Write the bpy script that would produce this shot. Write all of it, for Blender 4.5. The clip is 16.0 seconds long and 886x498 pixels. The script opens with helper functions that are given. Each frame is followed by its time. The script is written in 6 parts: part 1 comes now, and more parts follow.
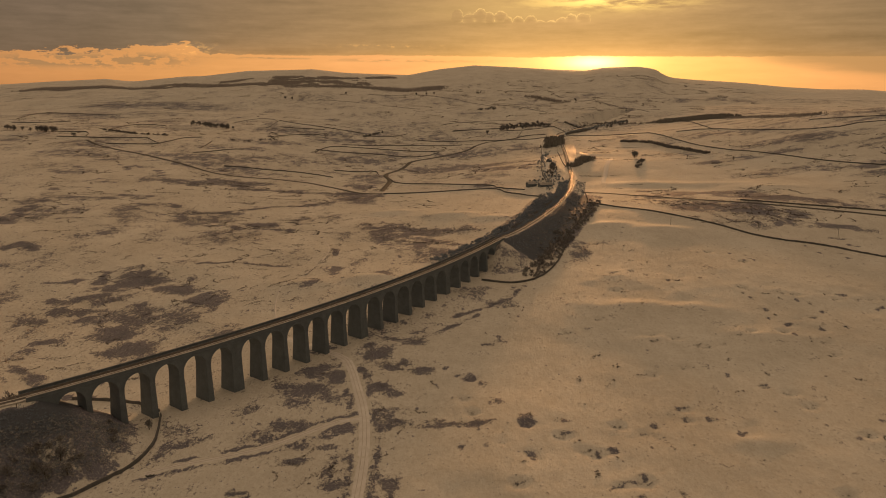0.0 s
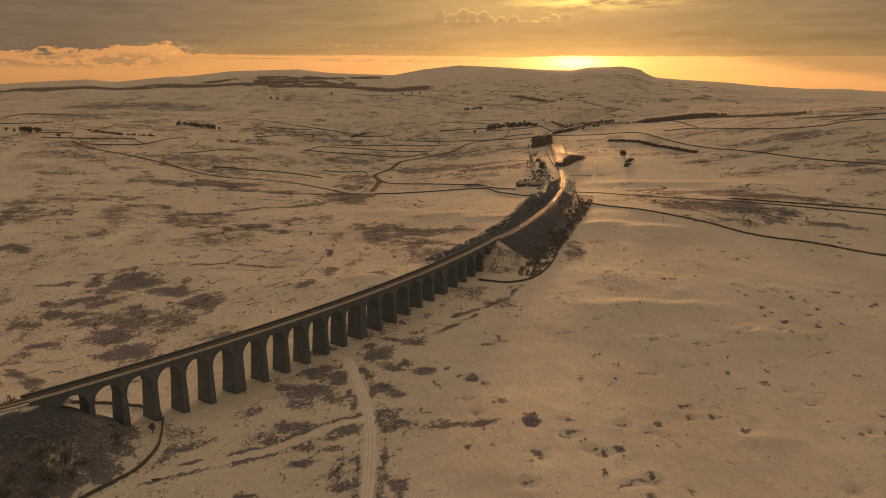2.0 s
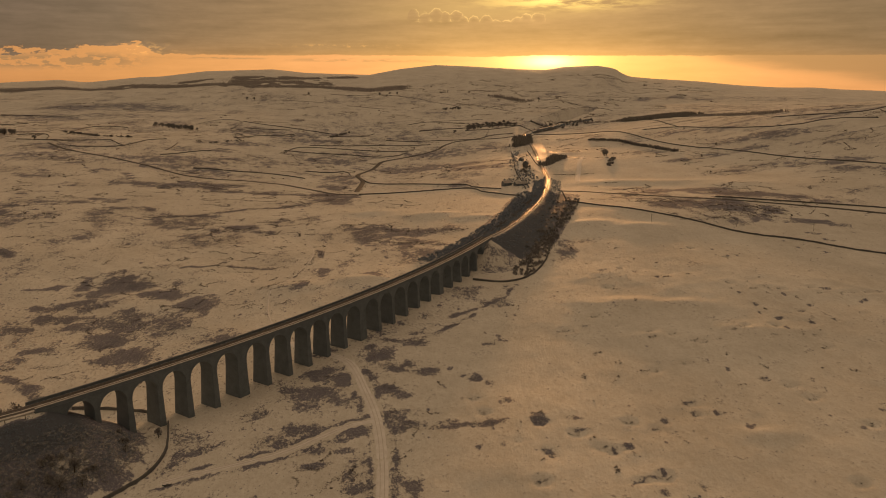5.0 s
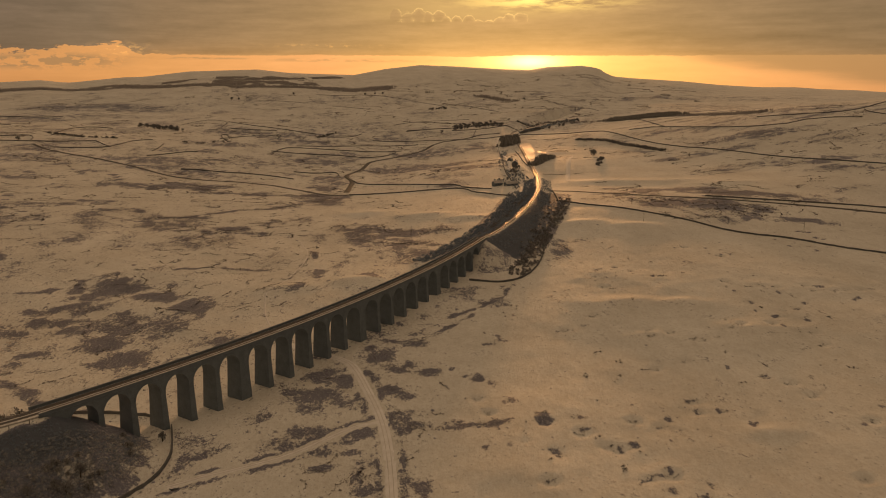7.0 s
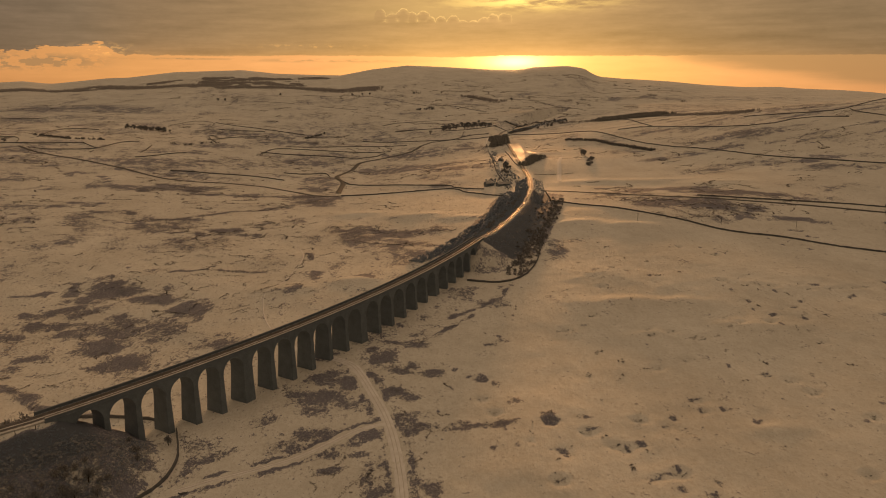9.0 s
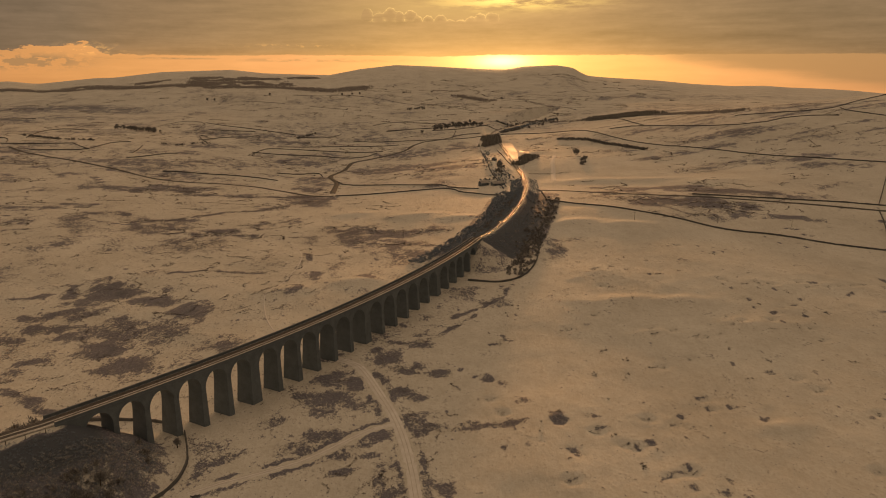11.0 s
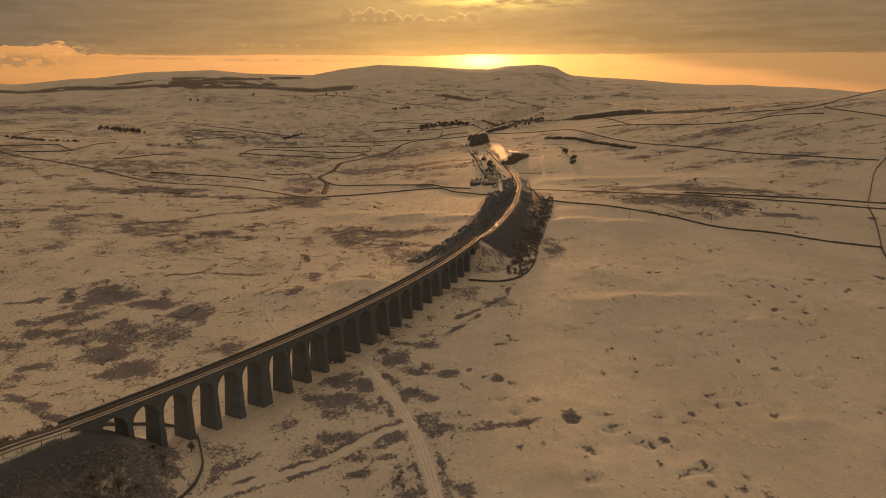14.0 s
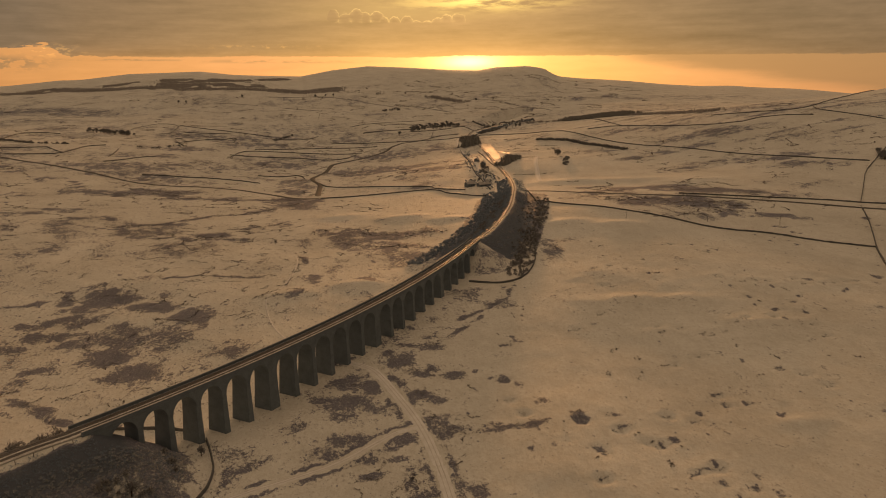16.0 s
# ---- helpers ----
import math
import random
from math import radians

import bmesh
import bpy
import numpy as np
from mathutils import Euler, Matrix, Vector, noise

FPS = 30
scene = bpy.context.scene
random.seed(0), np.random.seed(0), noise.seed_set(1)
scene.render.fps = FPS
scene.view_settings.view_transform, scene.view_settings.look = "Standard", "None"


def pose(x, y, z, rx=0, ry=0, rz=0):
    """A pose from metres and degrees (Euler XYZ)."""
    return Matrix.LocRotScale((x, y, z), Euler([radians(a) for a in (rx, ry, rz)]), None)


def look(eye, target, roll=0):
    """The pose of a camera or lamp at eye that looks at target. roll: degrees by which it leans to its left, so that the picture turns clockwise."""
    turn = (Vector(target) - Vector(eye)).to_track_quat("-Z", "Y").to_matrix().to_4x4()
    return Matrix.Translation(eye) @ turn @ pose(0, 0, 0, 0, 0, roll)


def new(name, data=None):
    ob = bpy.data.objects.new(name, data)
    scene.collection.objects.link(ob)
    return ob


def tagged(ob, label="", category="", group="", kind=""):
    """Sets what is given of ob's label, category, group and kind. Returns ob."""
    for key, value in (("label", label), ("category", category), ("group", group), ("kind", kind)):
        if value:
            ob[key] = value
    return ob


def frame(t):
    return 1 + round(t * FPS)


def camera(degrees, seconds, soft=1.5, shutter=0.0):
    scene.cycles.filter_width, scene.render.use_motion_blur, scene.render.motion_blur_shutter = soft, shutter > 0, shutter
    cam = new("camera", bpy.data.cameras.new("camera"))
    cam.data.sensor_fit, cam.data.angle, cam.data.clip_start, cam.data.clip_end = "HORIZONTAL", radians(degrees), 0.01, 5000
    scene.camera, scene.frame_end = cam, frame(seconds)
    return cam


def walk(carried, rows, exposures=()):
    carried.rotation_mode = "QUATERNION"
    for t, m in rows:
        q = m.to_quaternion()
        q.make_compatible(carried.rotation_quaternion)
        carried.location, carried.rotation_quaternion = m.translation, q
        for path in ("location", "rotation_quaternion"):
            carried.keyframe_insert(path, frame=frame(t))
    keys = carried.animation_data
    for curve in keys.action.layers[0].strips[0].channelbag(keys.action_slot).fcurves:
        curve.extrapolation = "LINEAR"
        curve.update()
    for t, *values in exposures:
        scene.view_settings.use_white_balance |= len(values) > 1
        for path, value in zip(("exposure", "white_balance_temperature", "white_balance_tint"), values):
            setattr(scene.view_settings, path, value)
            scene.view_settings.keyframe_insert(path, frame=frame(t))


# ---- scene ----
cam = camera(59.3, 16.0, soft=1.0)
PATH = [
    (0, (6.735, -0.15, 168.567), (13.481, 97.468, 147.949), 0.286),
    (0.5, (4.31, -0.008, 168.58), (11.525, 97.578, 147.967), 0.278),
    (1, (1.874, 0.195, 168.581), (9.611, 97.743, 147.976), 0.254),
    (1.5, (-0.574, 0.456, 168.575), (7.658, 97.962, 147.965), 0.215),
    (2, (-3.174, 0.742, 168.574), (5.583, 98.201, 147.961), 0.21),
    (2.5, (-5.886, 1.043, 168.585), (3.434, 98.449, 147.967), 0.179),
    (3, (-8.613, 1.329, 168.614), (1.253, 98.685, 148.009), 0.149),
    (3.5, (-11.298, 1.66, 168.659), (-0.89, 98.957, 148.043), 0.14),
    (4, (-13.936, 1.996, 168.706), (-3.014, 99.234, 148.077), 0.115),
    (6.5, (-26.789, 3.627, 169.187), (-13.304, 100.535, 148.522), 0.019),
    (7, (-29.324, 4.017, 169.268), (-15.324, 100.853, 148.613), 0.01),
    (7.5, (-31.818, 4.426, 169.35), (-17.314, 101.19, 148.703), -0.018),
    (8, (-34.276, 4.8, 169.425), (-19.288, 101.491, 148.783), -0.039),
    (8.5, (-36.704, 5.167, 169.497), (-21.269, 101.791, 148.867), -0.071),
    (9, (-39.186, 5.596, 169.569), (-23.363, 102.16, 148.953), -0.095),
    (11.5, (-51.7, 7.85, 170.126), (-34.026, 104.074, 149.423), -0.204),
    (12, (-54.234, 8.317, 170.191), (-36.189, 104.473, 149.494), -0.229),
    (12.5, (-56.765, 8.778, 170.282), (-38.337, 104.859, 149.574), -0.264),
    (13, (-59.302, 9.241, 170.386), (-40.484, 105.243, 149.662), -0.287),
    (13.5, (-61.838, 9.715, 170.497), (-42.626, 105.634, 149.751), -0.312),
    (14, (-64.4, 10.21, 170.601), (-44.801, 106.049, 149.848), -0.329),
    (14.5, (-67.017, 10.762, 170.706), (-47.019, 106.52, 149.96), -0.359),
    (15, (-69.678, 11.362, 170.79), (-49.281, 107.042, 150.072), -0.384),
    (15.5, (-72.347, 11.964, 170.845), (-51.557, 107.573, 150.189), -0.375),
    (16, (-74.98, 12.521, 170.887), (-53.791, 108.053, 150.28), -0.398),
]
walk(cam, [(t, look(eye, target, roll)) for t, eye, target, roll in PATH])

# ---- sky, sun ----
SUN_AZ, SUN_EL = 14.5, 4.7
scene.view_settings.exposure = 0.0


def link(nt, a, b):
    nt.links.new(a, b)


def node(nt, kind, **kw):
    n = nt.nodes.new(kind)
    for k, v in kw.items():
        if k in n.inputs:
            n.inputs[k].default_value = v
    return n


def math_node(nt, op, a, b=None, c=None, clamp=False):
    n = nt.nodes.new("ShaderNodeMath")
    n.operation, n.use_clamp = op, clamp
    for i, v in enumerate((a, b, c)):
        if v is None:
            continue
        if isinstance(v, (int, float)):
            n.inputs[i].default_value = v
        else:
            nt.links.new(v, n.inputs[i])
    return n.outputs[0]


def mix_col(nt, fac, a, b, mode="MIX"):
    n = nt.nodes.new("ShaderNodeMix")
    n.data_type, n.blend_type = "RGBA", mode
    for sock, v in ((n.inputs[0], fac), (n.inputs[6], a), (n.inputs[7], b)):
        if isinstance(v, (int, float)):
            sock.default_value = v
        elif isinstance(v, tuple):
            sock.default_value = (*v, 1)
        else:
            nt.links.new(v, sock)
    return n.outputs[2]


def ramp(nt, fac, stops, smooth=False):
    n = nt.nodes.new("ShaderNodeValToRGB")
    n.color_ramp.interpolation = "EASE" if smooth else "LINEAR"
    el = n.color_ramp.elements
    while len(el) < len(stops):
        el.new(0.5)
    for e, (p, c) in zip(el, stops):
        e.position = p
        e.color = (c, c, c, 1) if isinstance(c, (int, float)) else (*c, 1)
    nt.links.new(fac, n.inputs[0])
    return n.outputs[0]


def combine(nt, x, y, z):
    n = nt.nodes.new("ShaderNodeCombineXYZ")
    for i, v in enumerate((x, y, z)):
        if isinstance(v, (int, float)):
            n.inputs[i].default_value = v
        else:
            nt.links.new(v, n.inputs[i])
    return n.outputs[0]


def noise_at(nt, vec, scale, detail=4.0, rough=0.55):
    n = node(nt, "ShaderNodeTexNoise", Scale=scale, Detail=detail, Roughness=rough)
    nt.links.new(vec, n.inputs["Vector"])
    return n.outputs[0]


world = bpy.data.worlds.new("winter_sunset_sky")
scene.world = world
world.use_nodes = True
wt = world.node_tree
wt.nodes.clear()
tc = wt.nodes.new("ShaderNodeTexCoord")
sep = wt.nodes.new("ShaderNodeSeparateXYZ")
link(wt, tc.outputs["Generated"], sep.inputs[0])
az = math_node(wt, "MULTIPLY", math_node(wt, "ARCTAN2", sep.outputs[0], sep.outputs[1]), 57.2958)
elv = math_node(wt, "MULTIPLY", math_node(wt, "ARCSINE", sep.outputs[2]), 57.2958)
daz = math_node(wt, "SUBTRACT", az, SUN_AZ)
# ragged stratus: height is pushed up and down by stretched noise before the colour ramp
cv = combine(wt, math_node(wt, "MULTIPLY", az, 0.10), math_node(wt, "MULTIPLY", elv, 0.75), 3.7)
n1 = noise_at(wt, cv, 1.0, 5.0, 0.55)
cv2 = combine(wt, math_node(wt, "MULTIPLY", az, 0.42), math_node(wt, "MULTIPLY", elv, 1.5), 9.1)
n2 = noise_at(wt, cv2, 1.0, 6.0, 0.6)
n4 = noise_at(wt, combine(wt, math_node(wt, "MULTIPLY", az, 0.95), math_node(wt, "MULTIPLY", elv, 3.0), 5.5), 1.0, 7.0, 0.64)
push = math_node(wt, "ADD", math_node(wt, "MULTIPLY", math_node(wt, "SUBTRACT", n1, 0.5), 1.2), math_node(wt, "MULTIPLY", math_node(wt, "SUBTRACT", n2, 0.5), 0.9))
push = math_node(wt, "ADD", push, math_node(wt, "MULTIPLY", math_node(wt, "SUBTRACT", n4, 0.5), 0.7))
# the push fades low over the hills, where the strip of clear sky is
pushed = math_node(wt, "ADD", elv, math_node(wt, "MULTIPLY", push, math_node(wt, "MULTIPLY", math_node(wt, "ADD", elv, 0.2), 0.5, clamp=True)))
pushed = math_node(wt, "ADD", pushed, math_node(wt, "MULTIPLY", math_node(wt, "MAXIMUM", math_node(wt, "SUBTRACT", az, 20.0), 0.0), 0.085))
# the deck lifts in the north-west, over a gap with torn scud
lift = math_node(wt, "MULTIPLY", math_node(wt, "SUBTRACT", -9.5, az), 0.3, clamp=True)
pushed = math_node(wt, "SUBTRACT", pushed, math_node(wt, "MULTIPLY", lift, 0.75))
ev = math_node(wt, "DIVIDE", math_node(wt, "ADD", pushed, 1.0), 11.0, clamp=True)
deck = ramp(wt, ev, [(0.0, (0.64, 0.24, 0.06)), (0.118, (0.80, 0.335, 0.098)), (0.236, (0.90, 0.435, 0.13)), (0.272, (0.84, 0.415, 0.135)),
                     (0.294, (0.40, 0.212, 0.078)), (0.36, (0.41, 0.225, 0.088)), (0.44, (0.295, 0.166, 0.073)), (0.55, (0.262, 0.150, 0.083)), (0.68, (0.232, 0.136, 0.091)), (1.0, (0.44, 0.288, 0.165))])
# away from the sun the strip dims
side = math_node(wt, "POWER", 2.718, math_node(wt, "MULTIPLY", math_node(wt, "MULTIPLY", daz, daz), -1 / 1800.0))
dim = math_node(wt, "ADD", math_node(wt, "MULTIPLY", side, 0.36), 0.66)
# the deck is heavier to the north-east
heavy = math_node(wt, "MULTIPLY", math_node(wt, "MULTIPLY", math_node(wt, "SUBTRACT", -4.0, az), 0.06, clamp=True), math_node(wt, "MULTIPLY", math_node(wt, "MULTIPLY", math_node(wt, "SUBTRACT", elv, 2.6), 1.2, clamp=True), math_node(wt, "MULTIPLY", math_node(wt, "SUBTRACT", 13.0, elv), 0.2, clamp=True)))
dim = math_node(wt, "MULTIPLY", dim, math_node(wt, "SUBTRACT", 1.0, math_node(wt, "MULTIPLY", heavy, 0.68)))
far_east = math_node(wt, "MULTIPLY", math_node(wt, "MULTIPLY", math_node(wt, "SUBTRACT", az, 15.0), 0.08, clamp=True), math_node(wt, "MULTIPLY", math_node(wt, "SUBTRACT", elv, 2.4), 0.9, clamp=True))
dim = math_node(wt, "MULTIPLY", dim, math_node(wt, "SUBTRACT", 1.0, math_node(wt, "MULTIPLY", far_east, 0.24)))
behind = math_node(wt, "SUBTRACT", 0.5, math_node(wt, "MULTIPLY", math_node(wt, "COSINE", math_node(wt, "DIVIDE", daz, 57.2958)), 0.7), clamp=True)
zenith = math_node(wt, "MULTIPLY", math_node(wt, "SUBTRACT", elv, 12.0), 0.02, clamp=True)
low = math_node(wt, "SUBTRACT", 1.0, zenith)
dim = math_node(wt, "MULTIPLY", dim, math_node(wt, "SUBTRACT", 1.0, math_node(wt, "MULTIPLY", math_node(wt, "MULTIPLY", behind, low), 0.58)))
dim = math_node(wt, "MULTIPLY", dim, math_node(wt, "ADD", 1.0, math_node(wt, "MULTIPLY", zenith, 0.46)))
bc = wt.nodes.new("ShaderNodeVectorMath")
bc.operation = "SCALE"
link(wt, deck, bc.inputs[0])
link(wt, dim, bc.inputs["Scale"])
streak = math_node(wt, "MULTIPLY", math_node(wt, "SUBTRACT", math_node(wt, "ADD", math_node(wt, "MULTIPLY", n2, 0.42), math_node(wt, "ADD", math_node(wt, "MULTIPLY", n1, 0.34), math_node(wt, "MULTIPLY", n4, 0.24))), 0.5), 3.1)
tex = wt.nodes.new("ShaderNodeVectorMath")
tex.operation = "SCALE"
link(wt, bc.outputs[0], tex.inputs[0])
link(wt, math_node(wt, "ADD", streak, 1.0), tex.inputs["Scale"])


def gauss(dx, dy, sx, sy):
    a = math_node(wt, "DIVIDE", dx, sx)
    b = math_node(wt, "DIVIDE", dy, sy)
    q = math_node(wt, "ADD", math_node(wt, "MULTIPLY", a, a), math_node(wt, "MULTIPLY", b, b))
    return math_node(wt, "POWER", 2.718, math_node(wt, "MULTIPLY", q, -1.0))


def add_col(base, fac, col):
    m = wt.nodes.new("ShaderNodeVectorMath")
    m.operation = "SCALE"
    m.inputs[0].default_value = col
    link(wt, fac, m.inputs["Scale"])
    s = wt.nodes.new("ShaderNodeVectorMath")
    s.operation = "ADD"
    link(wt, base, s.inputs[0])
    link(wt, m.outputs[0], s.inputs[1])
    return s.outputs[0]


up = lambda e: math_node(wt, "SUBTRACT", elv, e)
east = lambda e: math_node(wt, "SUBTRACT", az, e)


def mul(*some):
    out = some[0]
    for s in some[1:]:
        out = math_node(wt, "MULTIPLY", out, s)
    return out


def add(*some):
    out = some[0]
    for s in some[1:]:
        out = math_node(wt, "ADD", out, s)
    return out


def step(lo, hi, x):
    """0 below lo, 1 above hi, smooth between; lo > hi turns it round."""
    n = wt.nodes.new("ShaderNodeMapRange")
    n.interpolation_type = "SMOOTHSTEP"
    for i, v in enumerate((x, lo, hi, 0.0, 1.0)):
        if isinstance(v, (int, float)):
            n.inputs[i].default_value = v
        else:
            link(wt, v, n.inputs[i])
    return n.outputs[0]


def by_bearing(stops):
    """A colour or a value that changes with the bearing, from -40 to 60 degrees."""
    return ramp(wt, math_node(wt, "DIVIDE", math_node(wt, "ADD", az, 40.0), 100.0, clamp=True), [((p + 40) / 100, c) for p, c in stops])


def swirl(sx, sy, z, detail=5.0, rough=0.58):
    n = noise_at(wt, combine(wt, math_node(wt, "MULTIPLY", az, sx), math_node(wt, "MULTIPLY", elv, sy), z), 1.0, detail, rough)
    return math_node(wt, "SUBTRACT", n, 0.5)


def scaled(colour, fac):
    m = wt.nodes.new("ShaderNodeVectorMath")
    m.operation = "SCALE"
    link(wt, colour, m.inputs[0])
    link(wt, fac, m.inputs["Scale"])
    return m.outputs[0]


wisp = swirl(0.16, 1.5, 12.0)
ripple = swirl(0.5, 2.4, 27.0, 6.0, 0.6)
crumb = swirl(1.9, 3.4, 41.0, 5.0, 0.6)
puffy = swirl(1.5, 1.7, 55.0, 4.0, 0.6)
# the clear strip over the hills, brightest at the sun
strip_sky = by_bearing([(-40, (0.504, 0.215, 0.080)), (-24, (0.611, 0.264, 0.090)), (-12, (0.718, 0.318, 0.102)), (0, (0.834, 0.365, 0.129)), (6, (0.931, 0.422, 0.140)), (10, (0.970, 0.510, 0.174)), (14.5, (1.018, 0.616, 0.235)), (19, (0.98, 0.56, 0.165)), (23, (0.96, 0.475, 0.14)), (29, (0.873, 0.387, 0.132)), (42, (0.718, 0.317, 0.121))])
strip_sky = scaled(strip_sky, add(1.0, mul(ripple, 0.22), mul(wisp, 0.25), mul(step(0.9, -0.4, elv), -0.10)))
# the underside of the deck: a dark mass to the north-west, a lower and paler sheet from there to the east
edge = math_node(wt, "MULTIPLY", by_bearing([(-40, .66), (-25, .64), (-19, .72), (-15, .90), (-13.6, .93), (-12.4, .665), (-6, .66), (0, .685), (8, .665), (10, .655), (14, .68), (20, .668), (33, .635), (42, .59), (60, .57)]), 3.0)
ragged = step(-9.0, -14.0, az)
tornedge = add(elv, mul(ripple, add(0.20, mul(ragged, 1.1))), mul(crumb, add(0.16, mul(ragged, 0.5))), mul(wisp, add(0.16, mul(ragged, 0.6))))
deckness = step(math_node(wt, "SUBTRACT", edge, 0.05), math_node(wt, "ADD", edge, 0.05), tornedge)
over_edge = math_node(wt, "MAXIMUM", math_node(wt, "SUBTRACT", elv, edge), 0.0)
deck_sky = by_bearing([(-40, (0.141, 0.092, 0.061)), (-22, (0.162, 0.104, 0.068)), (-15, (0.181, 0.116, 0.070)), (-11, (0.243, 0.145, 0.076)), (0, (0.294, 0.170, 0.077)), (7, (0.366, 0.206, 0.082)), (14, (0.358, 0.201, 0.084)), (20, (0.319, 0.182, 0.081)), (27, (0.243, 0.144, 0.072)), (35, (0.213, 0.130, 0.069)), (46, (0.200, 0.123, 0.068))])
warm = mul(math_node(wt, "POWER", 2.718, math_node(wt, "MULTIPLY", over_edge, -2.2)), step(-14.0, -11.0, az))
deck_sky = add_col(deck_sky, mul(warm, step(46.0, 20.0, az)), (.16, .062, .008))
deck_sky = scaled(deck_sky, add(1.0, mul(wisp, 0.85), mul(ripple, 0.42), mul(crumb, 0.16), mul(gauss(east(24.0), up(3.3), 11.0, 0.55), -0.16), mul(gauss(east(-6.0), up(3.0), 8.0, 0.5), 0.10)))
# a second sheet slants down to the east
slant = math_node(wt, "SUBTRACT", 1.95, math_node(wt, "MULTIPLY", east(24.0), 0.145))
wedge = mul(step(math_node(wt, "SUBTRACT", slant, 0.45), math_node(wt, "ADD", slant, 0.5), add(elv, mul(wisp, 0.9), mul(ripple, 0.4))), step(22.5, 28.0, az))
below = mix_col(wt, mul(wedge, 0.85), strip_sky, (.37, .20, .084))
# scud in the gap to the north-west, thin bars nearer the sun
scud = mul(add(gauss(east(-22.0), up(1.42), 4.0, 0.36), gauss(east(-17.0), up(1.55), 2.8, 0.40)), 1.5, step(-0.05, 0.05, add(ripple, mul(puffy, 0.5))))
bars = mul(add(gauss(east(1.5), up(1.70), 5.5, 0.12), gauss(east(-9.0), up(1.78), 3.5, 0.06)), step(-0.08, 0.08, ripple))
below = mix_col(wt, mul(math_node(wt, "ADD", scud, bars, clamp=True), 0.85), below, (.36, .195, .085))
body = mix_col(wt, deckness, below, deck_sky)
# cumulus heads in front of a lighter gap, with sunlit rims
PUFFS = [(4.9, 4.75, 0.42), (5.75, 4.52, 0.46), (6.5, 4.72, 0.52), (7.2, 4.58, 0.44), (7.9, 4.62, 0.48), (8.4, 4.32, 0.42), (9.2, 4.30, 0.42), (10.0, 4.34, 0.43), (10.8, 4.08, 0.38), (11.5, 4.10, 0.38), (12.2, 4.20, 0.42), (12.9, 4.38, 0.46), (13.7, 4.45, 0.50)]
over = None
for pa, pe, pr in PUFFS:
    u, w = east(pa), up(pe)
    dist = math_node(wt, "SUBTRACT", math_node(wt, "SQRT", math_node(wt, "ADD", math_node(wt, "MULTIPLY", u, u), math_node(wt, "MULTIPLY", w, w))), pr)
    over = dist if over is None else math_node(wt, "MINIMUM", over, dist)
over = add(over, mul(puffy, 0.55), mul(crumb, 0.18))
heads_here = mul(step(4.6, 5.4, az), step(15.5, 12.5, az), step(4.25, 4.45, elv))
behind_heads = mul(step(-0.01, 0.03, over), gauss(east(10.0), up(5.2), 6.5, 0.9), step(4.2, 4.6, elv))
body = mix_col(wt, mul(behind_heads, 0.75), body, (.52, .315, .110))
thin_rim = math_node(wt, "POWER", 2.718, mul(over, over, -900.0))
soft_rim = mul(step(-0.30, 0.0, over), step(0.03, -0.02, over))
body = add_col(body, mul(add(mul(thin_rim, 0.75), mul(soft_rim, 0.30)), heads_here, step(-0.22, 0.12, ripple)), (.46, .29, .085))
# the torn gap high over the sun, and the lit tatters under the deck
high_gap = mul(gauss(east(15.5), up(5.75), 4.6, 0.55), 1.5, step(-0.16, 0.14, add(ripple, mul(wisp, 0.5))))
tatters = mul(add(gauss(east(-13.6), up(2.35), 1.5, 0.30), mul(gauss(east(0.0), up(2.68), 3.2, 0.11), 0.6)), step(0.0, 0.14, add(crumb, mul(ripple, 0.5))))
body = add_col(body, high_gap, (.62, .43, .085))
body = add_col(body, tatters, (.42, .19, .03))
clear = math_node(wt, "SUBTRACT", 1.0, math_node(wt, "MULTIPLY", deckness, 0.93))
body = add_col(body, mul(gauss(daz, up(1.65), 3.4, 0.60), clear), (.95, .55, .12))
body = add_col(body, mul(gauss(daz, up(1.6), 1.7, 0.42), clear), (1.5, 1.15, .42))
body = add_col(body, gauss(daz, up(1.9), 9.0, 1.3), (.11, .05, .010))
# the band over the northern hills passes into the plain overcast overhead and behind
band = mul(step(11.0, 6.5, elv), step(70.0, 48.0, math_node(wt, "ABSOLUTE", daz)))
col = mix_col(wt, band, tex.outputs[0], body)
nish = wt.nodes.new("ShaderNodeTexSky")
nish.sky_type, nish.sun_disc = "NISHITA", False
nish.sun_elevation, nish.sun_rotation = radians(SUN_EL), radians(SUN_AZ)
bg1 = node(wt, "ShaderNodeBackground", Strength=1.0)
link(wt, col, bg1.inputs[0])
bg2 = node(wt, "ShaderNodeBackground", Strength=0.006)
link(wt, nish.outputs[0], bg2.inputs[0])
ads = wt.nodes.new("ShaderNodeAddShader")
link(wt, bg1.outputs[0], ads.inputs[0])
link(wt, bg2.outputs[0], ads.inputs[1])
wo = wt.nodes.new("ShaderNodeOutputWorld")
link(wt, ads.outputs[0], wo.inputs[0])

sun_data = bpy.data.lights.new("low_sun", "SUN")
sun_data.energy, sun_data.angle, sun_data.color = 1.9, radians(2.5), (1.0, 0.46, 0.16)
sun = new("low_sun", sun_data)
sd = Vector((math.sin(radians(SUN_AZ)) * math.cos(radians(SUN_EL)), math.cos(radians(SUN_AZ)) * math.cos(radians(SUN_EL)), math.sin(radians(SUN_EL))))
sun.matrix_world = look(sd * 1000, (0, 0, 0))


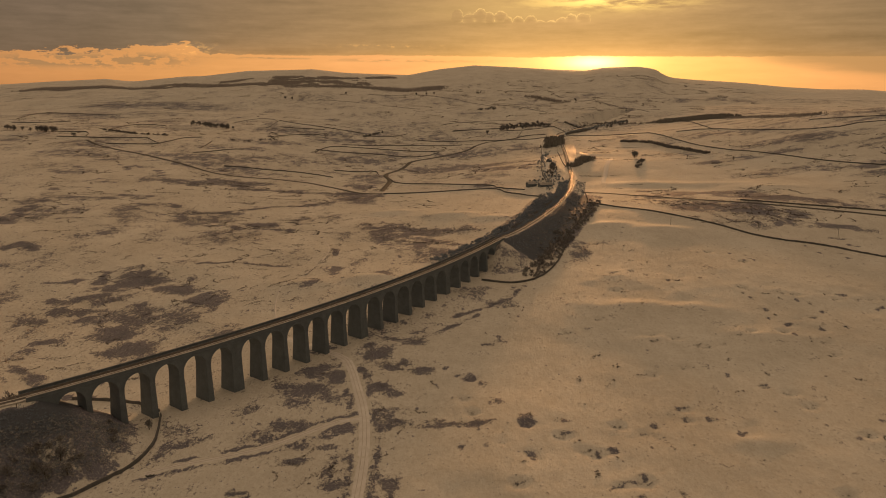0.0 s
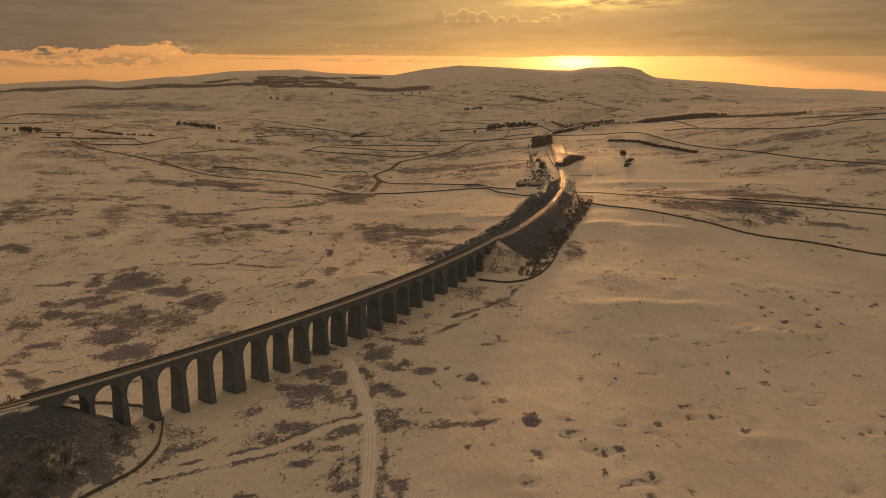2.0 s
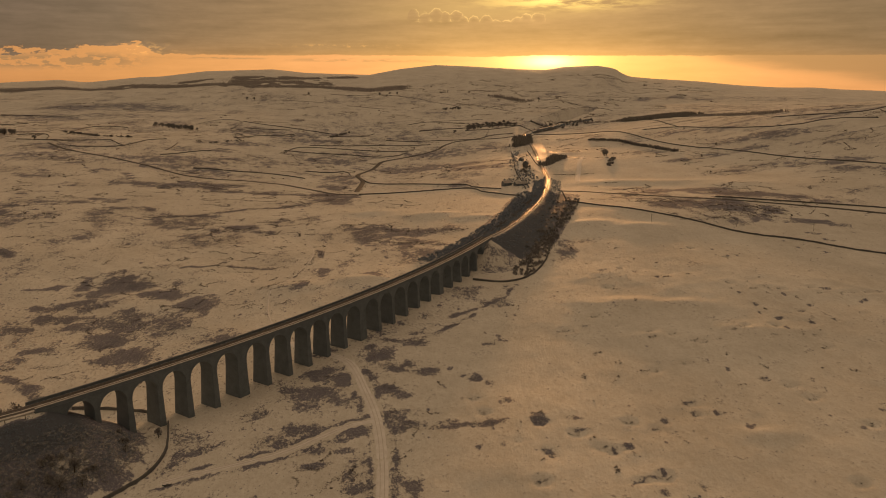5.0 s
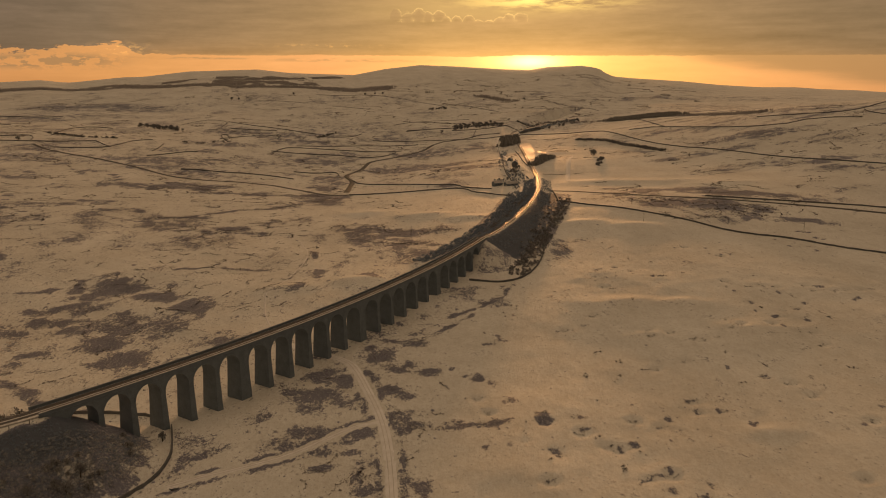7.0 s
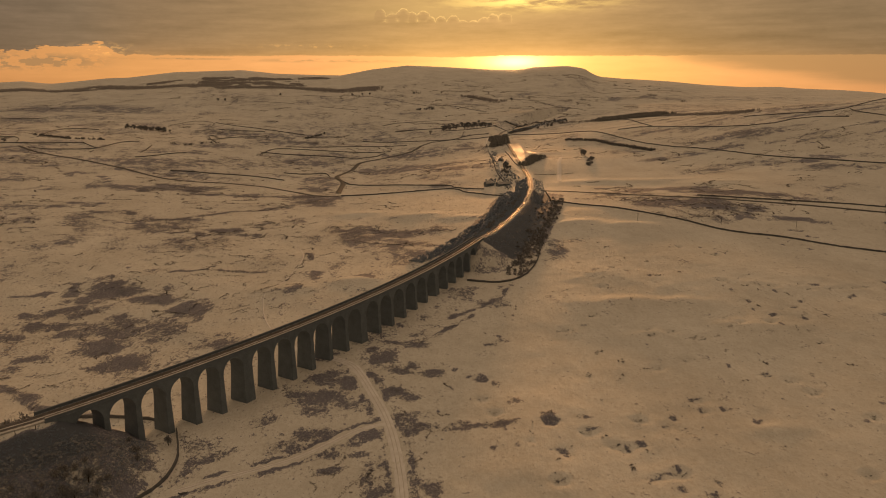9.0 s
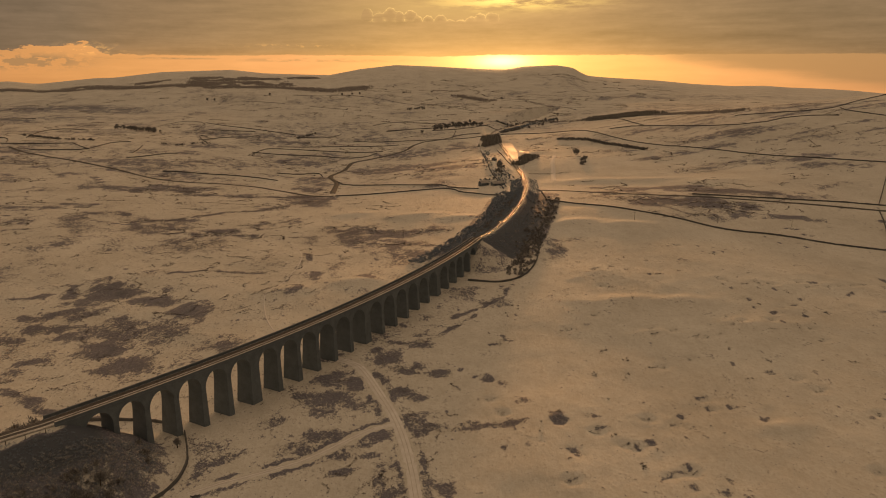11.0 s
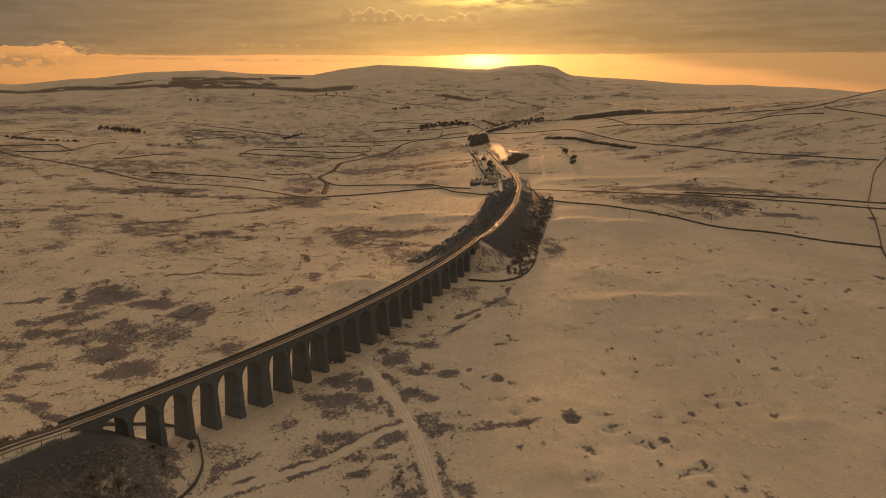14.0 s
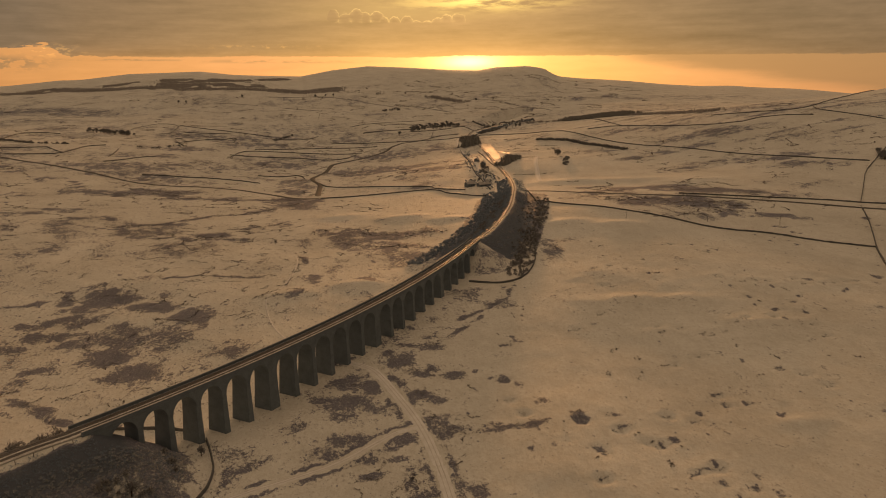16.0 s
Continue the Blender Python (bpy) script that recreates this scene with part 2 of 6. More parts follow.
# ---- materials ----
def material(name, rough=0.8, metal=0.0):
    m = bpy.data.materials.new(name)
    m.use_nodes = True
    b = m.node_tree.nodes["Principled BSDF"]
    b.inputs["Roughness"].default_value, b.inputs["Metallic"].default_value = rough, metal
    return m, m.node_tree, b


def position(nt):
    return nt.nodes.new("ShaderNodeNewGeometry").outputs["Position"]


def bump(nt, b, height, strength=0.5, distance=0.3):
    n = node(nt, "ShaderNodeBump", Strength=strength, Distance=distance)
    nt.links.new(height, n.inputs["Height"])
    nt.links.new(n.outputs[0], b.inputs["Normal"])


def mottled(name, dark, light, scale, rough=0.85, bump_d=0.05, fine=8.0, per_object=0.0, metal=0.0):
    """Two scales of mottling between two tones, with a fine relief."""
    m, nt, b = material(name, rough, metal)
    p = position(nt)
    big = noise_at(nt, p, scale, 3.0)
    small = noise_at(nt, p, scale * fine, 3.0, 0.65)
    f = math_node(nt, "ADD", math_node(nt, "MULTIPLY", big, 0.55), math_node(nt, "MULTIPLY", small, 0.45))
    c = ramp(nt, f, [(0.32, dark), (0.68, light)])
    if per_object:
        oi = nt.nodes.new("ShaderNodeObjectInfo")
        c = mix_col(nt, math_node(nt, "MULTIPLY", oi.outputs["Random"], per_object), c, dark)
    nt.links.new(c, b.inputs["Base Color"])
    bump(nt, b, small, 0.6, bump_d)
    return m


def moor_material():
    """Thin snow on a moor; heather and dead grass come through where the cover attribute is high."""
    m, nt, b = material("snowy_moor", 0.75)
    b.inputs["Specular IOR Level"].default_value = 0.12
    p = position(nt)
    att = nt.nodes.new("ShaderNodeAttribute")
    att.attribute_name = "cover"
    mp = nt.nodes.new("ShaderNodeMapping")
    mp.inputs["Scale"].default_value = (1.0, 0.62, 0.4)
    nt.links.new(p, mp.inputs["Vector"])
    pv = mp.outputs[0]
    broad = noise_at(nt, pv, 0.016, 4.0, 0.55)
    mid = noise_at(nt, pv, 0.11, 7.0, 0.66)
    tuft = noise_at(nt, pv, 0.55, 4.0, 0.7)
    patch = noise_at(nt, pv, 0.042, 7.0, 0.66)
    stem = noise_at(nt, p, 1.5, 3.0, 0.7)
    n = math_node(nt, "ADD", math_node(nt, "MULTIPLY", mid, 0.30), math_node(nt, "ADD", math_node(nt, "MULTIPLY", tuft, 0.32), math_node(nt, "ADD", math_node(nt, "MULTIPLY", patch, 0.20), math_node(nt, "MULTIPLY", stem, 0.18))))
    # the share of the ground that is bare of snow follows the cover
    lim = math_node(nt, "SUBTRACT", 0.580, math_node(nt, "MULTIPLY", att.outputs["Fac"], 0.180))
    veg = math_node(nt, "MULTIPLY", math_node(nt, "SUBTRACT", n, lim), 28.0, clamp=True)
    # separate clumps of heather and rushes, small and large
    cov = math_node(nt, "MAXIMUM", att.outputs["Fac"], 0.0, clamp=True)
    for size, most, least, wob in ((0.9, 0.3, 0.22, tuft), (0.40, 0.88, 0.08, tuft), (0.15, 0.97, 0.07, tuft), (0.055, 0.83, 0.06, mid)):
        vo = nt.nodes.new("ShaderNodeTexVoronoi")
        vo.inputs["Scale"].default_value = size
        nt.links.new(pv, vo.inputs["Vector"])
        rs = nt.nodes.new("ShaderNodeSeparateColor")
        nt.links.new(vo.outputs["Color"], rs.inputs[0])
        reach = math_node(nt, "MULTIPLY", math_node(nt, "MULTIPLY", rs.outputs[0], rs.outputs[1]), math_node(nt, "ADD", math_node(nt, "MULTIPLY", cov, most), least))
        d = math_node(nt, "ADD", vo.outputs["Distance"], math_node(nt, "MULTIPLY", math_node(nt, "SUBTRACT", wob, 0.5), 0.9))
        speck = math_node(nt, "MULTIPLY", math_node(nt, "SUBTRACT", reach, d), 14.0, clamp=True)
        veg = math_node(nt, "MAXIMUM", veg, speck)
    # dead grass round the heather, with the snow thin on it
    fringe = math_node(nt, "MULTIPLY", math_node(nt, "SUBTRACT", n, math_node(nt, "SUBTRACT", lim, 0.035)), 9.0, clamp=True)
    snow = ramp(nt, math_node(nt, "ADD", math_node(nt, "MULTIPLY", broad, 0.5), math_node(nt, "MULTIPLY", mid, 0.5)), [(0.30, (0.582, 0.578, 0.54)), (0.62, (0.795, 0.80, 0.765))])
    # thin snow over grass dulls the white
    thin = math_node(nt, "MULTIPLY", math_node(nt, "SUBTRACT", tuft, 0.44), 2.2, clamp=True)
    snow = mix_col(nt, math_node(nt, "MULTIPLY", thin, 0.36), snow, (0.34, 0.28, 0.19))
    grain = math_node(nt, "MULTIPLY", math_node(nt, "SUBTRACT", noise_at(nt, p, 1.7, 2.0, 0.7), 0.50), 3.2, clamp=True)
    snow = mix_col(nt, math_node(nt, "MULTIPLY", grain, 0.42), snow, (0.27, 0.215, 0.155))
    snow = mix_col(nt, math_node(nt, "MULTIPLY", fringe, 0.24), snow, (0.34, 0.28, 0.225))
    heather = ramp(nt, math_node(nt, "ADD", math_node(nt, "MULTIPLY", broad, 0.4), math_node(nt, "MULTIPLY", noise_at(nt, p, 1.3, 3.0, 0.7), 0.6)), [(0.34, (0.082, 0.090, 0.134)), (0.66, (0.195, 0.202, 0.268))])
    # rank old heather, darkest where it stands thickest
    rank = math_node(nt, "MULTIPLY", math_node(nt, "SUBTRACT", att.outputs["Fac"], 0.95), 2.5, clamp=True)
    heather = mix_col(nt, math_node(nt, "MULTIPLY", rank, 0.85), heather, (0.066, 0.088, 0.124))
    # flecks of snow caught between the stems
    fleck = math_node(nt, "MULTIPLY", math_node(nt, "SUBTRACT", noise_at(nt, p, 1.05, 3.0, 0.75), 0.52), 7.0, clamp=True)
    hold = math_node(nt, "SUBTRACT", 0.95, math_node(nt, "MULTIPLY", fleck, math_node(nt, "SUBTRACT", 1.45, att.outputs["Fac"], clamp=True)))
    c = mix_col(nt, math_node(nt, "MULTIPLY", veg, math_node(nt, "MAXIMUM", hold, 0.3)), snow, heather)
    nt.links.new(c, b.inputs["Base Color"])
    h = math_node(nt, "ADD", math_node(nt, "MULTIPLY", mid, 1.2), math_node(nt, "ADD", math_node(nt, "MULTIPLY", tuft, 0.5), math_node(nt, "ADD", math_node(nt, "MULTIPLY", veg, 0.25), math_node(nt, "MULTIPLY", noise_at(nt, p, 2.3, 2.0, 0.7), 0.16))))
    bump(nt, b, h, 0.75, 0.9)
    return m


MOOR = moor_material()
SNOW = mottled("settled_snow", (0.58, 0.56, 0.54), (0.82, 0.82, 0.83), 0.35, 0.7, 0.05)
STONE = mottled("weathered_gritstone", (0.118, 0.150, 0.186), (0.205, 0.246, 0.286), 0.25, 0.9, 0.08, 6.0, 0.35)
COPING = mottled("snowy_coping", (0.34, 0.33, 0.32), (0.74, 0.73, 0.72), 0.5, 0.8, 0.03)
WALLSTONE = mottled("dry_stone", (0.078, 0.085, 0.096), (0.18, 0.184, 0.19), 0.6, 0.95, 0.1)
BALLAST = mottled("ballast", (0.07, 0.073, 0.08), (0.19, 0.19, 0.195), 1.2, 0.95, 0.05)
RAIL = mottled("worn_rail_steel", (0.12, 0.08, 0.06), (0.3, 0.26, 0.22), 2.0, 0.4, 0.01, 8.0, 0.0, 0.8)
TIMBER = mottled("sleeper_timber", (0.05, 0.04, 0.032), (0.12, 0.1, 0.08), 2.0, 0.9, 0.01)
TRACKSNOW = mottled("driven_snow", (0.66, 0.65, 0.63), (0.86, 0.86, 0.86), 0.22, 0.8, 0.08)
RAILBED = mottled("lit_rail_snow", (0.34, 0.33, 0.32), (0.80, 0.79, 0.77), 0.16, 0.80, 0.08, 9.0)
ICE = mottled("crusted_ice", (0.16, 0.15, 0.14), (0.62, 0.61, 0.60), 0.12, 0.58, 0.09, 9.0)
ASPHALT = mottled("wet_asphalt", (0.05, 0.05, 0.05), (0.10, 0.098, 0.096), 0.3, 0.8, 0.02)
LARCH = mottled("bare_larch", (0.27, 0.265, 0.275), (0.46, 0.43, 0.41), 0.06, 0.95, 0.05)
TWIG = mottled("bare_twigs", (0.19, 0.198, 0.215), (0.37, 0.365, 0.37), 0.8, 0.9, 0.02, 6.0, 0.3)
# heather with distance haze put into its colour, paler than HEATHER
PALEHEATH = mottled("hazed_heather", (0.20, 0.18, 0.175), (0.36, 0.32, 0.30), 0.3, 0.95, 0.03)
RUSSET = mottled("dead_bracken", (0.40, 0.29, 0.22), (0.62, 0.48, 0.38), 0.4, 0.95, 0.03)
RUT = mottled("slushy_rut", (0.50, 0.475, 0.44), (0.74, 0.72, 0.69), 0.3, 0.7, 0.04)
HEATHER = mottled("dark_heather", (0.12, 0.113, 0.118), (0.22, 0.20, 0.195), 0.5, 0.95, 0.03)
BRUSH = mottled("dark_brush", (0.22, 0.275, 0.36), (0.37, 0.435, 0.53), 0.5, 0.95, 0.03)
FROST = mottled("frosted_twigs", (0.36, 0.34, 0.32), (0.74, 0.72, 0.70), 0.8, 0.9, 0.02)
BARK = mottled("dark_bark", (0.035, 0.027, 0.02), (0.1, 0.075, 0.055), 1.5, 0.95, 0.03)
NEEDLE = mottled("conifer_needles", (0.14, 0.145, 0.145), (0.27, 0.262, 0.25), 0.4, 0.9, 0.05, 6.0, 0.3)
SLATE = mottled("snowy_slate", (0.2, 0.19, 0.18), (0.68, 0.67, 0.66), 0.3, 0.8, 0.02)
GLASS, _gt, _gb = material("dark_pane", 0.08)
_gb.inputs["Base Color"].default_value = (0.02, 0.022, 0.025, 1)
DOORPAINT = mottled("weathered_door", (0.06, 0.045, 0.035), (0.14, 0.1, 0.07), 2.0, 0.6, 0.01)


# ---- the lie of the land ----
# low swells of the moor: centre x, y, spread, height
SWELLS = [
    (310, 1330, 160, 37.86),
    (390, 1700, 200, 13.09),
    (-90, 440, 90, 7.26),
    (20, 600, 90, 3.67),
    (-150, 420, 170, -4.89),
    (60, 330, 170, -13.73),
    (180, 480, 170, 12.39),
    (0, 560, 170, 0.87),
    (-220, 640, 200, -6.28),
    (150, 700, 200, -7.30),
    (-100, 850, 220, -7.91),
    (300, 900, 220, 34.33),
    (420, 600, 250, -22.59),
    (0, 1150, 350, -17.10),
    (500, 1250, 350, -67.14),
    (-450, 950, 350, -2.56),
    (-500, 1500, 500, 16.95),
    (200, 1800, 500, -65.47),
    (850, 1300, 400, 90.54),
    (-500, 2200, 700, 1.86),
    (700, 2200, 700, 35.16),
    (-300, 3000, 1000, -23.15),
    (900, 3000, 1000, -39.20),
    (-1500, 2500, 1200, 8.50),
    (2000, 2600, 1000, 22.06),
    (-119, 378, 17, 2.6),
]
# broad corrections round the viaduct and the near moor
SWELLS += [
    (-130, 390, 85, -5.18),
    (-60, 430, 85, -1.72),
    (10, 500, 85, -1.81),
    (70, 590, 85, -2.68),
    (-180, 510, 85, -5.0),
    (-240, 600, 85, -1.64),
    (150, 420, 85, -1.46),
    (230, 400, 85, -1.36),
    (160, 500, 85, -0.26),
    (300, 560, 85, 3.16),
    (60, 400, 85, -0.27),
    (0, 340, 85, 4.35),
    (110, 320, 85, 1.15),
    (-60, 330, 85, 1.09),
    (-290, 820, 180, 1.81),
    (-150, 900, 180, 0.96),
    (60, 820, 180, 0.63),
    (300, 640, 180, 3.0),
    (400, 770, 180, 1.96),
    (220, 1000, 180, 0.8),
    (360, 950, 180, 0.12),
    (0, 1250, 260, 0.56),
    (560, 1380, 260, 0.35),
    (-260, 1000, 260, 1.11),
    (340, 1430, 260, 0.4),
]
TILT = (0.613, 3.087, 39.979)
# the far hills: bearing and the height of their crest in degrees
CREST_AZ = [-180, -60, -40, -25.2, -22, -18.6, -17, -13.6, -12.4, -9.4, -4.9, -2.7, 0.1, 1.9, 4.1, 6.6, 9.4, 12.6, 14.45, 15.7, 18, 18.9, 19.35, 19.7, 20.3, 21.8, 25.1, 27.5, 29.9, 32.1, 33.5, 35.7, 37.4, 38.4, 41, 46, 70, 180]
CREST_EL = [.2, .2, 0, -.16, .07, .27, .1, .46, .5, .87, 1.02, .8, .7, .67, 1.08, 1.36, 1.25, 1.06, 1.02, 1.22, 1.29, 1.17, 1.05, .8, .56, .42, .21, -.04, -.2, -.2, -.34, -.45, -.61, -.75, -1.1, -1.0, .2, .2]

ARC_C, ARC_R, ARC_A = (-1003.8, 1271.8), 1253.2, math.atan2(341.6 - 1239.7, -154.94 + 979.2)


def on_arc(s, off=0.0):
    """Plan position s metres along the viaduct, off metres to the east of its middle."""
    a, r = ARC_A + s / ARC_R, ARC_R + off
    return ARC_C[0] + r * math.cos(a), ARC_C[1] + r * math.sin(a)


def top_z(s):
    return 30.02 + 0.009 * s


LINE_S = [on_arc(-5), on_arc(-10), (-176.7, 332.3), (-188, 321), (-243.4, 268.7), (-337.8, 180.5)]
LINE_N = [on_arc(424), on_arc(431), (127, 722), (150.6, 771), (176.3, 828), (202.9, 893), (230.7, 973), (251.7, 1034), (278.5, 1137), (303.7, 1263), (327.9, 1388), (357.6, 1532), (379.9, 1655), (401, 1772), (418, 1891), (439, 2007), (477, 2117), (539, 2216), (650, 2369), (788, 2546)]
RAIL_S, RAIL_N = 28.6, 32.5


def rail_n(y):
    """Height of the northern line, which climbs beyond the station."""
    return RAIL_N + 0.02 * np.maximum(0, np.asarray(y) - 1500)


# low banks that catch the sun: middle x, y, half length, half width, height
BANKS = [(13.3, 971, 40, 20, 2.4), (78.4, 922, 45, 18, 2.6), (125.6, 884, 30, 15, 2.2), (235.6, 793, 30, 14, 2.2), (278.8, 765, 30, 13, 1.8), (351.6, 1081, 60, 24, 2.6), (446.1, 1042, 70, 24, 2.6), (506.4, 989, 50, 20, 2.2),
         (176.6, 534.4, 30, 11, 1.5), (224.3, 520.7, 26, 11, 1.5), (170.2, 468.5, 24, 9, 1.2), (181.9, 333.8, 16, 7, 0.9), (-63.9, 633.7, 24, 12, 1.6), (-12, 643.3, 26, 12, 1.7), (394.1, 1455, 60, 26, 3.0), (247.5, 465.9, 22, 9, 1.1)]
# shake holes in the eastern pasture
HOLES = [(151, 511), (161, 494), (177, 477), (176, 466), (190, 470), (201, 458), (205, 455), (217, 458), (243, 474), (277, 564), (294, 673), (312, 638), (337, 550), (337, 538), (353, 537), (363, 538), (377, 540), (158, 418), (224, 386), (61, 303), (74, 360), (89, 346), (97, 331), (101, 327), (116, 301), (197, 285), (226, 368), (237, 334), (46, 393), (48, 374), (53, 423), (302, 551), (311, 546), (233, 468), (264, 473), (283, 456), (180, 427), (119, 355), (278, 436), (124, 491), (181, 573)]


def smooth(a, b, x):
    t = np.clip((x - a) / (b - a), 0, 1)
    return t * t * (3 - 2 * t)


def lattice(ix, iy, seed):
    h = (ix * 374761393 + iy * 668265263 + seed * 974634777) & 0x7FFFFFFF
    h = ((h ^ (h >> 13)) * 1274126177) & 0x7FFFFFFF
    return ((h ^ (h >> 16)) & 0xFFFF) / 65535.0


def value_noise(x, y, seed=1):
    ix, iy = np.floor(x).astype(np.int64), np.floor(y).astype(np.int64)
    fx, fy = x - ix, y - iy
    fx, fy = fx * fx * (3 - 2 * fx), fy * fy * (3 - 2 * fy)
    a, b = lattice(ix, iy, seed), lattice(ix + 1, iy, seed)
    c, d = lattice(ix, iy + 1, seed), lattice(ix + 1, iy + 1, seed)
    return (a * (1 - fx) + b * fx) * (1 - fy) + (c * (1 - fx) + d * fx) * fy - 0.5


def line_dist(x, y, path):
    best = np.full(np.shape(x), 1e9)
    for (ax, ay), (bx, by) in zip(path, path[1:]):
        dx, dy = bx - ax, by - ay
        t = np.clip(((x - ax) * dx + (y - ay) * dy) / (dx * dx + dy * dy), 0, 1)
        best = np.minimum(best, np.hypot(x - ax - t * dx, y - ay - t * dy))
    return best


def land(x, y):
    """Height of the land with its embankments, for arrays of x and y."""
    x, y = np.asarray(x, float), np.asarray(y, float)
    xc, yc = np.clip(x, -1900, 2400), np.clip(y, -200, 3300)
    z = TILT[0] + TILT[1] * xc / 1000 + TILT[2] * yc / 1000
    for cx, cy, r, h in SWELLS:
        z = z + h * np.exp(-((xc - cx) ** 2 + (yc - cy) ** 2) / (2 * r * r))
    z = z + 125 * np.exp(-((x - 1780) ** 2 + (y - 1415) ** 2) / (2 * 350 ** 2))
    rng = np.hypot(x + 30, y)
    crest = 170 + 4550 * np.tan(np.radians(np.interp(np.degrees(np.arctan2(x + 30, y)), CREST_AZ, CREST_EL)))
    k = smooth(2700, 4550, rng)
    z = z * (1 - k) + crest * k
    far = smooth(500, 2500, rng)
    fine, mid = 1 - smooth(650, 1000, rng), 1 - smooth(1300, 2200, rng)
    z = z + value_noise(x / 190, y / 190, 3) * (1.5 + 9 * far * (1 - k)) + value_noise(x / 47, y / 47, 4) * 1.6 * mid + (value_noise(x / 15, y / 15, 5) * 0.55 + value_noise(x / 6, y / 6, 6) * 0.25) * fine
    z = z - 0.9 * dimples(x, y)
    ca, sa = math.cos(radians(SUN_AZ)), math.sin(radians(SUN_AZ))
    for bx, by, ru, rv, h in BANKS:
        u, v = (x - bx) * ca - (y - by) * sa, (x - bx) * sa + (y - by) * ca
        v = v + 5 * value_noise(u / 17, v / 40, 71)
        z = z + 1.25 * h * np.exp(-(u / ru) ** 2 - (v / rv) ** 2)
    for hx, hy in HOLES:
        q = ((x - hx) ** 2 + (y - hy) ** 2) / 12.0
        z = z - 2.6 * np.exp(-q) + 0.7 * np.exp(-q / 4)
    for path, top in ((LINE_S, RAIL_S), (LINE_N, rail_n(y))):
        d = line_dist(x, y, path)
        bank = top - 0.7 - np.maximum(0, d - 5.2) / 1.55 + value_noise(x / 9, y / 9, 8) * 1.1 * smooth(6, 12, d)
        z = np.where(d < 60, np.maximum(z, bank), z)
        # shallow cutting where the land stands above the line
        cut = top - 0.7 + np.maximum(0, d - 9) / 2.6
        z = np.where(d < 45, np.minimum(z, cut), z)
    return z


def dimples(x, y):
    """Small hollows scattered over the eastern pasture."""
    east = smooth(-20, 40, x - 0.42 * (y - 420)) * smooth(900, 700, y)
    return smooth(0.30, 0.44, value_noise(x / 6.5, y / 6.0, 81)) * smooth(-0.1, 0.25, value_noise(x / 55, y / 55, 82)) * east


def ground_list(pts):
    q = np.array(pts, float)
    return [float(v) for v in land(q[:, 0], q[:, 1])]


def ground_z(x, y):
    return float(land(np.array([x]), np.array([y]))[0])


# ---- builders ----
def mesh_of(name, verts, faces, mats, slots=None, smooth_shade=False):
    me = bpy.data.meshes.new(name)
    me.from_pydata(verts, [], faces)
    for m in (mats if isinstance(mats, (list, tuple)) else [mats]):
        me.materials.append(m)
    if slots is not None:
        me.polygons.foreach_set("material_index", slots)
    if smooth_shade:
        me.polygons.foreach_set("use_smooth", [True] * len(me.polygons))
    me.update()
    return me


def piece(name, verts, faces, mats, parent=None, label="", slots=None, smooth_shade=False):
    """One mesh object, under a thing or a part where a parent is given."""
    ob = new(name, mesh_of(name, verts, faces, mats, slots, smooth_shade))
    ob.parent = parent
    if label:
        tagged(ob, label)
    return ob


def thing(name, label, category, group="", kind="", at=(0, 0, 0)):
    ob = new(name)
    ob.location = at
    return tagged(ob, label, category, group, kind)


def box(verts, faces, x0, y0, z0, x1, y1, z1):
    n = len(verts)
    verts += [(x0, y0, z0), (x1, y0, z0), (x1, y1, z0), (x0, y1, z0), (x0, y0, z1), (x1, y0, z1), (x1, y1, z1), (x0, y1, z1)]
    faces += [tuple(n + i for i in f) for f in ((3, 2, 1, 0), (4, 5, 6, 7), (0, 1, 5, 4), (1, 2, 6, 5), (2, 3, 7, 6), (3, 0, 4, 7))]


def resample(path, step):
    out = []
    for (ax, ay), (bx, by) in zip(path, path[1:]):
        n = max(1, int(math.hypot(bx - ax, by - ay) / step))
        out += [(ax + (bx - ax) * k / n, ay + (by - ay) * k / n) for k in range(n)]
    return out + [path[-1]]


def rounded(path, times=2):
    """Corner cutting, to turn a few bends into an even curve."""
    for _ in range(times):
        out = [path[0]]
        for (ax, ay), (bx, by) in zip(path, path[1:]):
            out += [(ax * .75 + bx * .25, ay * .75 + by * .25), (ax * .25 + bx * .75, ay * .25 + by * .75)]
        path = out + [path[-1]]
    return path


def normals(path):
    out = []
    for i in range(len(path)):
        a, b = path[max(0, i - 1)], path[min(len(path) - 1, i + 1)]
        d = math.hypot(b[0] - a[0], b[1] - a[1]) or 1
        out.append(((b[1] - a[1]) / d, -(b[0] - a[0]) / d))
    return out


def offset_path(path, o):
    return [(x + nx * o, y + ny * o) for (x, y), (nx, ny) in zip(path, normals(path))]


def sweep(path, zs, profile, closed=True):
    """A profile of (offset, height) carried along a plan path."""
    verts, faces, k = [], [], len(profile)
    for (x, y), (nx, ny), z in zip(path, normals(path), zs):
        verts += [(x + nx * o, y + ny * o, z + h) for o, h in profile]
    for i in range(len(path) - 1):
        for j in range(k if closed else k - 1):
            a, b = i * k + j, i * k + (j + 1) % k
            faces.append((a, b, b + k, a + k))
    if closed:
        faces += [tuple(range(k))[::-1], tuple(range(len(verts) - k, len(verts)))]
    return verts, faces


